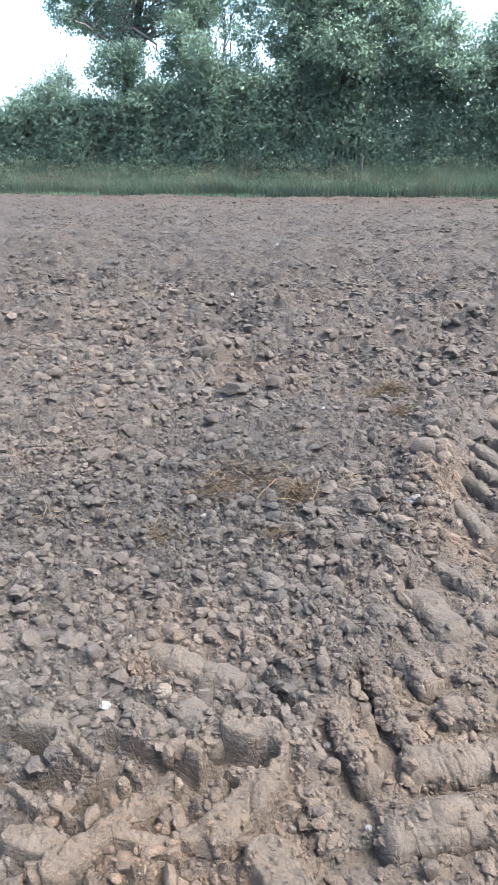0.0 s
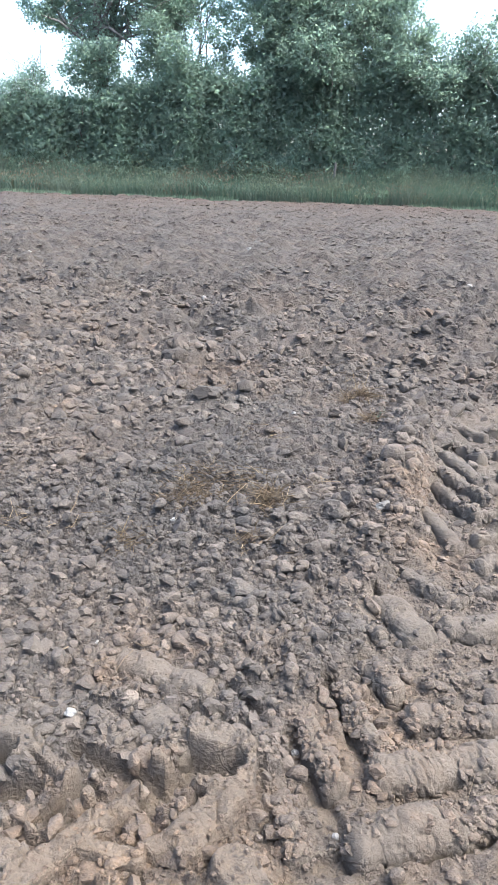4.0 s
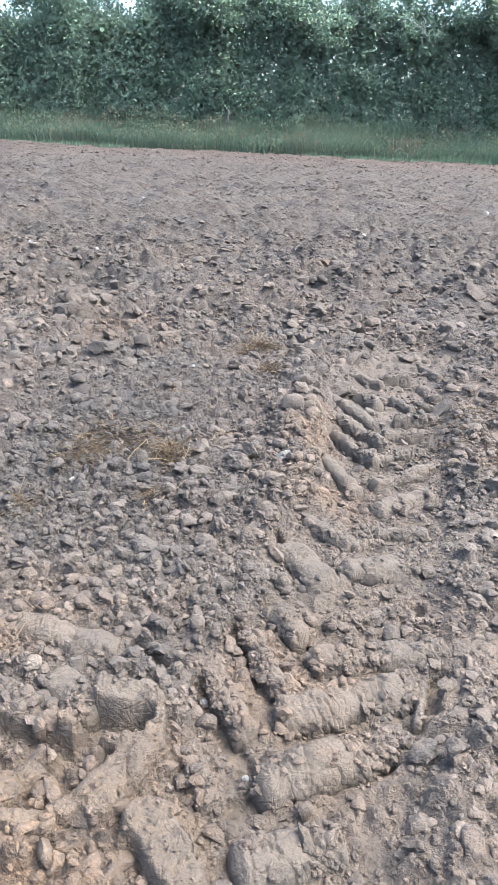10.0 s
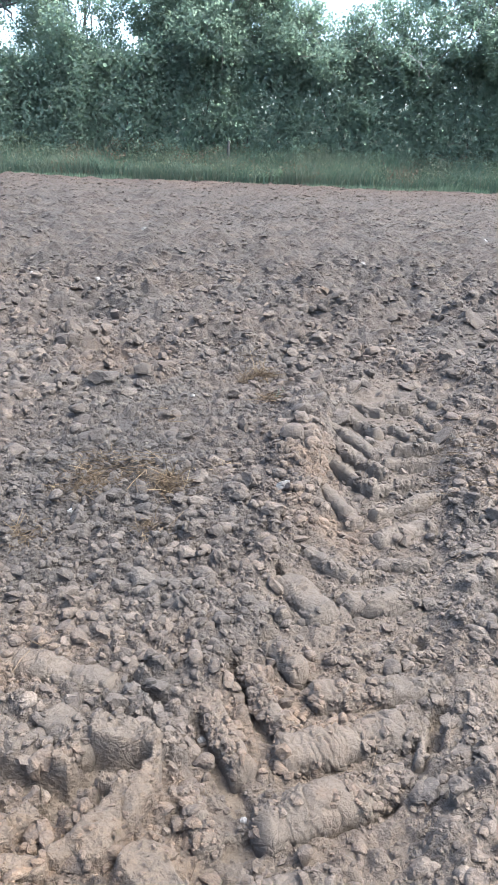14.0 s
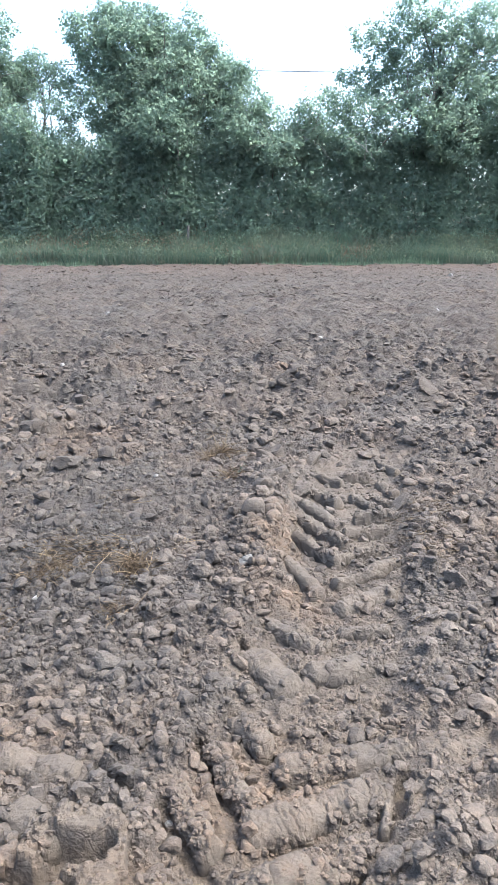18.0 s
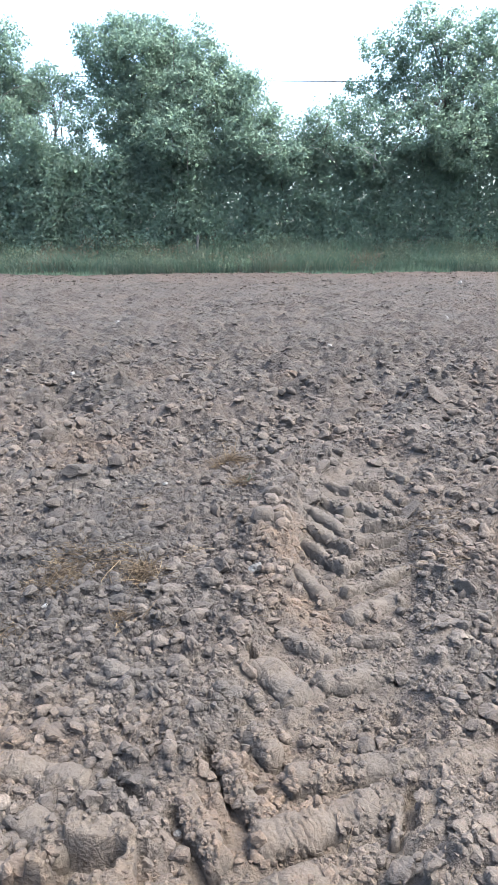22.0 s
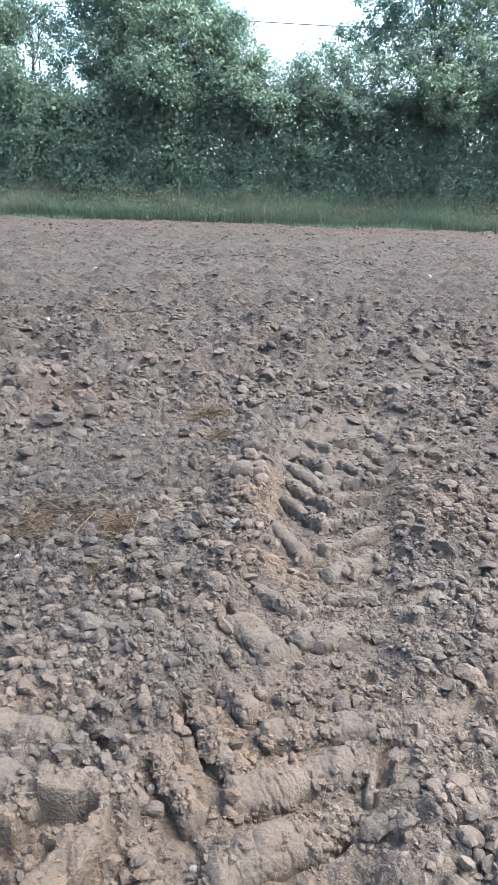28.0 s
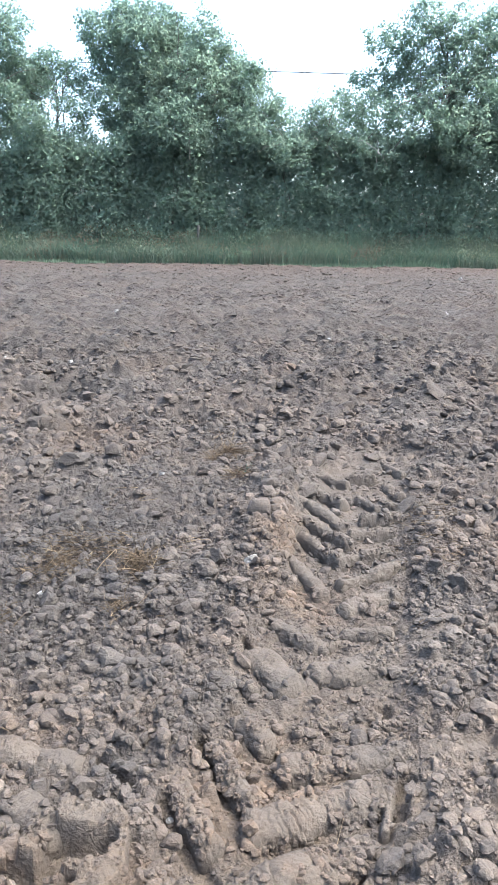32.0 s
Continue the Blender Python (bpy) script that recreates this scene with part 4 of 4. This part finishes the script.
# ---------------------------------------------------------------- verge
def blades(name, x, y, z, height, width, rng, material, lean=0.35):
    n = len(x)
    az = rng.uniform(0, 2 * math.pi, n)
    dx, dy = np.cos(az), np.sin(az)
    face = rng.uniform(0, math.pi, n)
    wx, wy = np.cos(face) * width, np.sin(face) * width
    ln = lean * height * rng.random(n)
    base = np.stack((x, y, z - 0.03), -1)
    side = np.stack((wx, wy, 0 * wx), -1)
    midp = base + np.stack((dx * ln * 0.3, dy * ln * 0.3, height * 0.6), -1)
    tip = base + np.stack((dx * ln, dy * ln, height), -1)
    v = np.stack((base - side, base + side, midp + side * 0.8, midp - side * 0.8, tip), 1)
    k = np.arange(n)[:, None] * 5
    f = np.concatenate((k + [0, 1, 2], k + [0, 2, 3], k + [3, 2, 4]))
    return new(name, mesh_from(name, v.reshape(-1, 3), f, material))


rng = np.random.default_rng(41)
n = 42000
x = rng.uniform(-34, 32, n)
y = edge_y(x) + 0.15 + 2.7 * rng.random(n)
grow = 0.65 + 0.8 * (value_noise(x * 0.8, y * 0.8, 44) + 0.5)
tagged(blades("tall_grass", x, y, land(x, y), (0.32 + 0.4 * rng.random(n)) * grow, 0.011 + 0.012 * rng.random(n), rng, M_GRASS, 1.1), "tall rough green grass on the verge below the hedge", "grass", kind="stuff")
n = 9000
x = rng.uniform(-30, 30, n)
ok = (value_noise(x * 0.45, x * 0, 47) > 0.22) | ((x > 0.3) & (x < 7.2)) | ((x > -17.6) & (x < -13.6))
x = x[ok]
y = edge_y(x) - 0.15 + 0.45 * rng.random(len(x))
tagged(blades("short_grass", x, y, land(x, y), (0.10 + 0.12 * rng.random(len(x))) * (1 + 1.2 * np.exp(-((x - 6.0) / 0.7) ** 2)), np.full(len(x), 0.012), rng, M_FRESH, 0.8), "fresh pale green grass fringe along the ploughed edge", "grass", kind="stuff")


n = 30000
x = rng.uniform(-24, 22, n)
y = edge_y(x) + 0.2 + 2.4 * rng.random(n)
up = rng.random(n) ** 1.1 * (0.4 + 0.5 * (value_noise(x * 1.3, y * 1.1, 49) + 0.5))
VERGE_WEEDS = np.stack((x, y, land(x, y) + up), -1)


rng = np.random.default_rng(352)
for gx, gy, gn in ((1.62, 4.55, 40), (-0.02, 4.05, 26)):
    gz, _ = field_height(np.array([gx]), np.array([gy]))
    sprig = blades("grass_sprig", rng.normal(0, 0.05, gn), rng.normal(0, 0.03, gn), np.zeros(gn), rng.uniform(0.03, 0.09, gn), np.full(gn, 0.003), rng, M_GRASS, 1.2)
    tagged(sprig, kind="stuff")
    sprig.location = (gx, gy, float(gz[0]))
    tagged(sprig, "small green grass sprig growing in the soil", "grass")


# ---------------------------------------------------------------- hedge and trees
def leaves(points, size, rng, droop=0.3, outward=0.0):
    """Folded pointed leaves at the points, turned to the light: two triangles each."""
    n = len(points)
    u = rng.normal(size=(n, 3)) * 0.6 + np.array([0.0, -outward, 0.5])
    u /= np.linalg.norm(u, axis=1)[:, None] + 1e-6
    d = rng.normal(size=(n, 3))
    d[:, 2] -= droop
    d -= u * np.sum(d * u, axis=1)[:, None]
    d /= np.linalg.norm(d, axis=1)[:, None] + 1e-6
    s = np.cross(u, d)
    ln = (size * rng.uniform(0.7, 1.3, n))[:, None]
    p = points
    v = np.stack((p, p + d * ln * 0.5 + s * ln * 0.36 + u * ln * 0.1, p + d * ln, p + d * ln * 0.5 - s * ln * 0.36 + u * ln * 0.1), 1)
    k = np.arange(n)[:, None] * 4
    return v.reshape(-1, 3), np.concatenate((k + [0, 1, 2], k + [0, 2, 3]))


patchy = value_noise(VERGE_WEEDS[:, 0] * 0.5, VERGE_WEEDS[:, 1] * 0.9, 51)
for px, py, rx, ry in ((-6.9, 28.7, 0.7, 0.8), (0.0, 28.5, 1.3, 0.5), (-14.5, 27.0, 1.2, 0.6)):
    patchy = np.maximum(patchy, 0.5 - 0.4 * np.hypot((VERGE_WEEDS[:, 0] - px) / rx, (VERGE_WEEDS[:, 1] - py) / ry))
for name, keep, material, label in (("verge_weeds", patchy < 0.16, M_WEED, "leafy green weeds among the verge grass"), ("dry_weeds", patchy >= 0.16, M_DRYWEED, "withered brown weeds among the verge grass")):
    v, f = leaves(VERGE_WEEDS[keep], 0.085, rng, -0.3)
    tagged(new(name, mesh_from(name, v, f, material)), label, "weeds", kind="stuff")


def limb_mesh(name, paths, material=M_BARK, sides=6):
    """Tapered crooked limbs: each path a list of (point, radius)."""
    vs, fs = [], []
    for path in paths:
        b = len(vs)
        for i, (p, r) in enumerate(path):
            q = Vector(path[min(i + 1, len(path) - 1)][0]) - Vector(path[max(i - 1, 0)][0])
            q.normalize()
            s = q.cross(Vector((0.3, 1, 0.2))).normalized()
            w = q.cross(s)
            for j in range(sides):
                c = 2 * math.pi * j / sides
                vs.append(tuple(Vector(p) + r * (math.cos(c) * s + math.sin(c) * w)))
        for i in range(len(path) - 1):
            for j in range(sides):
                a0, a1 = b + i * sides + j, b + i * sides + (j + 1) % sides
                fs.append((a0, a1, a1 + sides, a0 + sides))
    return mesh_from(name, vs, fs, material, True)


def crooked(p0, p1, r0, r1, steps, wobble, rng):
    p0, p1 = np.array(p0, float), np.array(p1, float)
    out = []
    for i in range(steps + 1):
        u = i / steps
        off = rng.normal(0, wobble, 3) * math.sin(math.pi * u)
        out.append((tuple(p0 + (p1 - p0) * u + off + np.array([0, 0, 0.12 * np.linalg.norm(p1 - p0) * math.sin(math.pi * u)])), r0 + (r1 - r0) * u))
    return out


def in_blobs(blobs, n, rng, hollow=0.35):
    """Places in a set of ellipsoids, shared by their size, thinner inside."""
    w = np.array([b[3] * b[4] * b[5] for b in blobs]) ** 0.85
    pick = rng.choice(len(blobs), n, p=w / w.sum())
    d = rng.normal(size=(n, 3))
    d /= np.linalg.norm(d, axis=1)[:, None]
    r = (hollow + (1 - hollow) * rng.random(n)) ** 0.6
    bl = np.array(blobs)[pick]
    return bl[:, :3] + d * r[:, None] * bl[:, 3:6]


def tree(name, x, y, blobs, clumps, per, leaf, seed, trunk_r=0.16, label="", spread=0.34, material=M_TREE, fork=0.4, limbs=16):
    """A tree: trunk, limbs that reach into the crown, and a crown of leaf clumps."""
    rng = np.random.default_rng(seed)
    foot = float(land(np.array([x]), np.array([y]))[0])
    top = max(b[2] for b in blobs)
    ob = tagged(new(name), label, "tree")
    ob.location = (x, y, foot)
    rel = [(b[0] - x, b[1] - y, b[2] - foot, *b[3:]) for b in blobs]
    c = in_blobs(rel, clumps, rng)
    head = (rng.normal(0, 0.15), 0, (top - foot) * 0.92)
    stem = crooked((0, 0, -0.2), head, trunk_r, trunk_r * 0.25, 9, 0.10, rng)
    part("trunk", limb_mesh("trunk", [stem], sides=9), ob)
    for i in range(limbs):
        target = c[rng.integers(len(c))]
        u = rng.uniform(fork, 0.85)
        p, r = stem[int(u * 9)]
        path = crooked(p, target, r * 0.5, 0.018, 6, 0.12, rng)
        branch = part("limb", limb_mesh("limb", [path], sides=5), ob)
        for _ in range(4):
            q = path[rng.integers(2, 6)]
            twig = crooked(q[0], np.array(q[0]) + rng.normal(0, 0.6, 3) + [0, 0, 0.3], q[1] * 0.6, 0.008, 4, 0.05, rng)
            part("twig", limb_mesh("twig", [twig], sides=5), branch)
    size = spread * rng.uniform(0.5, 1.35, clumps)
    pts = np.repeat(c, per, 0) + np.clip(rng.normal(size=(clumps * per, 3)), -1.6, 1.6) * np.repeat(size, per)[:, None] * [1, 1, 0.7]
    v, f = leaves(pts, 1.1 * leaf, rng, 0.3, 0.15)
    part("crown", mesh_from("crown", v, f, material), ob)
    return ob


def hedge_shrub(x, y, wide, top, seed, count, label="dense dark green hedge shrub behind the grass verge"):
    rng = np.random.default_rng(seed)
    foot = float(land(np.array([x]), np.array([y]))[0])
    ob = tagged(new("hedge_shrub"), label, "hedge", "field hedge")
    ob.location = (x, y, foot)
    h = top - foot
    for _ in range(7):
        p = (rng.uniform(-0.4, 0.4) * wide, rng.uniform(-0.5, 0.5), -0.15)
        stem = (crooked(p, (p[0] + rng.normal(0, 0.5), p[1] + rng.normal(0, 0.3), h * rng.uniform(0.6, 0.95)), 0.035, 0.008, 5, 0.1, rng))
        part("stem", limb_mesh("stem", [stem], sides=5), ob)
    m = count // 26
    c = np.stack((rng.uniform(-0.6, 0.6, m) * wide, rng.uniform(-1, 0.25, m), rng.random(m) ** 0.85 * h), -1)
    crest = h * (0.86 + 0.36 * value_noise((c[:, 0] + x) * 1.1, c[:, 1] * 0 + 3, 61))
    c[:, 2] = np.minimum(c[:, 2], crest + 0.2 * rng.normal(size=m))
    bulge = 0.75 + 0.5 * (value_noise((c[:, 0] + x) * 0.9, c[:, 2] * 0.9, 63) + 0.3)
    c[:, 1] = np.sign(c[:, 1]) * np.abs(c[:, 1]) ** 0.5 * bulge * (1.25 - 0.75 * c[:, 2] / h)
    pts = np.repeat(c, 26, 0) + np.clip(rng.normal(size=(m * 26, 3)), -1.7, 1.7) * 0.22
    pts[:, 2] = np.abs(pts[:, 2])
    v, f = leaves(pts, 0.12, rng, 0.3, 0.45)
    k = count // 5
    core = np.stack((rng.uniform(-0.6, 0.6, k) * wide, rng.uniform(-0.95, 0.2, k), rng.random(k) * h * 0.85), -1)
    cv, cf = leaves(core, 0.2, rng, 0.3, 0.6)
    v, f = np.concatenate((v, cv)), np.concatenate((f, cf + len(v)))
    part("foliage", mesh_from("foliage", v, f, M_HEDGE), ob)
    return ob


def hedge_top(x):
    """Height of the clipped hedge, lower where the trees take over behind it."""
    return float(np.interp(x, (-20, -18, -15.8, -12, -9.5, -7, -3, 0.5, 2.3, 5.4, 9), (3.6, 3.8, 4.1, 4.5, 5.0, 5.4, 5.6, 6.2, 5.9, 6.0, 6.3)))


for i in range(25):
    hx = -34.0 + 2.7 * i
    hedge_shrub(hx, 31.3 + 0.12 * hx, 2.7, hedge_top(hx) * (1 + 0.03 * math.sin(3.1 * i)), 500 + i, 13000 if -20 < hx < 13 else 2000)


def lobes(y, deep, rounds):
    """Crown lobes (x, z, radius) at one depth, as ellipsoids; the lower ones bulge forward over the hedge."""
    return [(x, y + 0.5 * math.sin(7 * x + z) - 1.1 * max(0.0, min(1.0, (7.4 - z) / 2.2)), z, r, deep * r, r * 0.92) for x, z, r in rounds]


broad_tree = tree("hedge_tree", -4.4, 32.0, lobes(32.0, 1.0, [(-6.8, 9.1, 0.9), (-5.8, 9.7, 0.9), (-4.7, 9.7, 0.98), (-3.8, 9.4, 0.77), (-5.1, 8.7, 1.29), (-6.4, 8.2, 1.03), (-3.6, 8.4, 1.16), (-2.5, 8.8, 0.9), (-2.6, 9.7, 0.41), (-1.8, 8.2, 0.9), (-1.1, 7.5, 0.9), (-0.4, 7.8, 0.41), (-0.4, 6.7, 0.9), (0.5, 6.2, 0.65), (-3.0, 7.1, 1.55), (-4.6, 6.9, 1.55), (-5.8, 6.5, 1.29), (-1.6, 6.1, 1.29), (-3.7, 5.4, 1.55), (-0.7, 5.2, 1.29), (-5.1, 5.0, 1.29), (0.3, 4.8, 1.03)]),
     3900, 24, 0.105, 601, 0.2, "tall broad dense green tree in the hedge", 0.17)
airy_tree = tree("hedge_tree", 7.4, 32.4, lobes(32.4, 1.0, [(4.3, 9.4, 0.57), (5.2, 9.5, 0.72), (6.3, 9.9, 0.98), (7.4, 9.6, 0.9), (8.5, 9.4, 0.77), (9.4, 9.8, 1.03), (5.2, 8.4, 0.77), (6.3, 8.6, 0.98), (7.7, 8.4, 1.03), (9.1, 8.4, 1.03), (3.7, 7.8, 0.39), (4.4, 7.6, 0.65), (5.5, 7.4, 0.9), (6.9, 7.2, 1.16), (8.5, 6.9, 1.29), (3.0, 7.0, 0.46), (3.5, 6.5, 0.72), (4.4, 6.3, 1.03), (6.1, 5.9, 1.29), (7.9, 5.5, 1.42), (9.7, 6.5, 1.55), (2.8, 5.4, 0.9), (4.3, 4.8, 1.16), (10.8, 9.0, 1.29), (11.2, 7.4, 1.55)]),
     2600, 23, 0.105, 602, 0.2, "tall airy green tree with sky between its leaves", 0.16, limbs=24)
tree("hedge_tree", -12.4, 30.9, lobes(31.2, 1.0, [(-15.2, 7.8, 0.95), (-14.3, 7.4, 0.95), (-13.5, 7.8, 1.0), (-14.8, 6.9, 0.55), (-13.4, 6.5, 0.6), (-11.0, 7.7, 1.1), (-9.8, 7.3, 0.9), (-11.3, 6.7, 0.6), (-10.1, 6.5, 0.7), (-11.8, 5.4, 0.8), (-10.3, 5.6, 0.7), (-9.1, 5.4, 0.8), (-14.7, 9.0, 1.16), (-12.7, 9.1, 1.29), (-10.5, 8.9, 1.29), (-12.7, 5.0, 1.0)]),
     1500, 23, 0.105, 603, 0.34, "tall tree with a thick ivy-clad trunk and airy crown", 0.16, fork=0.4, limbs=24)
tree("young_tree", -8.6, 31.8, lobes(31.8, 1.0, [(-9.9, 7.9, 0.72), (-8.8, 8.0, 0.72), (-9.2, 7.1, 0.65), (-8.0, 7.7, 0.65), (-7.3, 7.2, 0.57), (-10.1, 6.8, 0.7), (-8.3, 6.5, 0.57), (-9.5, 5.9, 0.7), (-7.4, 6.2, 0.52), (-10.3, 5.0, 0.9), (-8.9, 4.8, 1.03), (-7.5, 5.0, 0.9)]),
     800, 20, 0.095, 604, 0.08, "thin young tree with sparse leaves", 0.16, fork=0.25)
tree("young_tree", -15.2, 30.2, lobes(30.6, 1.0, [(-14.9, 4.7, 0.52), (-15.9, 4.1, 0.46), (-15.0, 4.1, 0.57), (-18.1, 4.0, 0.36)]), 90, 34, 0.08, 605, 0.05, "small pale bushy tree rising from the hedge", 0.2, fork=0.2)
tree("young_tree", 1.8, 31.8, lobes(31.8, 1.0, [(1.9, 6.2, 0.46), (2.3, 6.5, 0.52), (1.4, 5.4, 0.65), (1.2, 6.2, 0.26), (2.1, 5.2, 0.77), (1.0, 4.8, 0.77)]), 160, 34, 0.09, 606, 0.06, "small light green tree in the gap of the hedge", 0.24, fork=0.2)

# ivy round the thick trunk
rng = np.random.default_rng(620)
h = rng.uniform(0.5, 8.0, 9000)
c = rng.uniform(0, 2 * math.pi, 9000)
rr = 0.36 + 0.34 * rng.random(9000)
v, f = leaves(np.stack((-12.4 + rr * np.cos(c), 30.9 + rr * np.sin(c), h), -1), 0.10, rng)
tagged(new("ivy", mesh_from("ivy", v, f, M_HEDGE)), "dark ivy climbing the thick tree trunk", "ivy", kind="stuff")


def dead_limb(owner, x, y, z, tips, seed):
    """A bleached fork that sticks out of a crown."""
    rng = np.random.default_rng(seed)
    o = np.array(owner.location)
    at = np.array([x, y, z]) - o
    paths = [crooked(at + [0, 0.5, -0.6], at, 0.03, 0.022, 3, 0.02, rng)] + [crooked(at, at + np.array(t), 0.02, 0.006, 5, 0.03, rng) for t in tips]
    return part("dead_limb", limb_mesh("dead_limb", paths, M_DEAD, 6), owner, "bleached bare fork")


dead_limb(broad_tree, -2.97, 29.6, 4.75, ((-0.2, 0, 0.3), (0.03, 0, 0.65)), 631)
dead_limb(broad_tree, -3.53, 29.6, 5.65, ((-0.14, 0, 0.4), (0.12, 0, 0.24)), 633)
dead_limb(airy_tree, 4.37, 30.2, 4.75, ((-0.8, 0, 0.42), (-0.09, 0, 0.5), (0.36, 0, -0.45)), 632)

# overhead cables behind the trees
def cable(y, z0, sag, dip_x, label):
    cu = bpy.data.curves.new("overhead_cable", "CURVE")
    cu.dimensions, cu.bevel_depth, cu.bevel_resolution = "3D", 0.02, 1
    sp = cu.splines.new("POLY")
    sp.points.add(40)
    for i, p in enumerate(sp.points):
        x = -60 + 3 * i
        p.co = (x, y, z0 + sag * (x - dip_x) ** 2, 1)
    cu.materials.append(M_CABLE)
    return tagged(new("overhead_cable", cu), label, "cable")


cable(36.0, 8.70, 0.00125, 5.8, "thin dark overhead cable sagging behind the trees")


# a weathered stake and a young weed on the verge
def wooden_stake(x, y, tall, lean):
    foot = float(land(np.array([x]), np.array([y]))[0])
    ob = tagged(new("wooden_stake"), "short weathered dark wooden stake standing in the verge grass", "stake")
    ob.location = (x, y, foot)
    rng = np.random.default_rng(640)
    path = [((lean * u * tall + rng.normal(0, 0.004), rng.normal(0, 0.004), -0.2 + (tall + 0.2) * u), 0.062 - 0.008 * u) for u in (0.0, 0.25, 0.5, 0.75, 0.97)]
    part("post", limb_mesh("post", [path], M_STAKE, 8), ob)
    tip = [((lean * tall, 0, tall * 0.965), 0.054), ((lean * tall + 0.006, 0, tall * 0.985), 0.05), ((lean * tall + 0.012, 0, tall), 0.012), ((lean * tall + 0.012, 0, tall + 0.002), 0.001)]
    part("stake_top", limb_mesh("stake_top", [tip], M_STAKE, 8), ob)
    return ob


wooden_stake(-2.60, 29.45, 0.95, 0.03)


def edge_weed(x, y, tall, seed):
    """A leafy weed: crooked stems with leaves in steps up them."""
    rng = np.random.default_rng(seed)
    foot = float(land(np.array([x]), np.array([y]))[0])
    ob = tagged(new("edge_weed"), "leafy light green weed at the ploughed edge", "weed")
    ob.location = (x, y, foot)
    pts = []
    for i in range(5):
        end = np.array([rng.normal(0, 0.12), rng.normal(0, 0.08), tall * rng.uniform(0.6, 1.0)])
        stem = crooked((0, 0, -0.05), end, 0.008, 0.003, 6, 0.02, rng)
        part("stem", limb_mesh("stem", [stem], M_FRESH, 5), ob)
        pts += [np.array(p) + rng.normal(0, 0.02, 3) for p, _ in stem[1:] for _ in range(7)]
    v, f = leaves(np.array(pts), 0.11, rng, -0.2)
    part("foliage", mesh_from("foliage", v, f, M_FRESH), ob)
    return ob


edge_weed(-0.62, 28.15, 0.5, 650)
edge_weed(-1.25, 28.25, 0.35, 651)
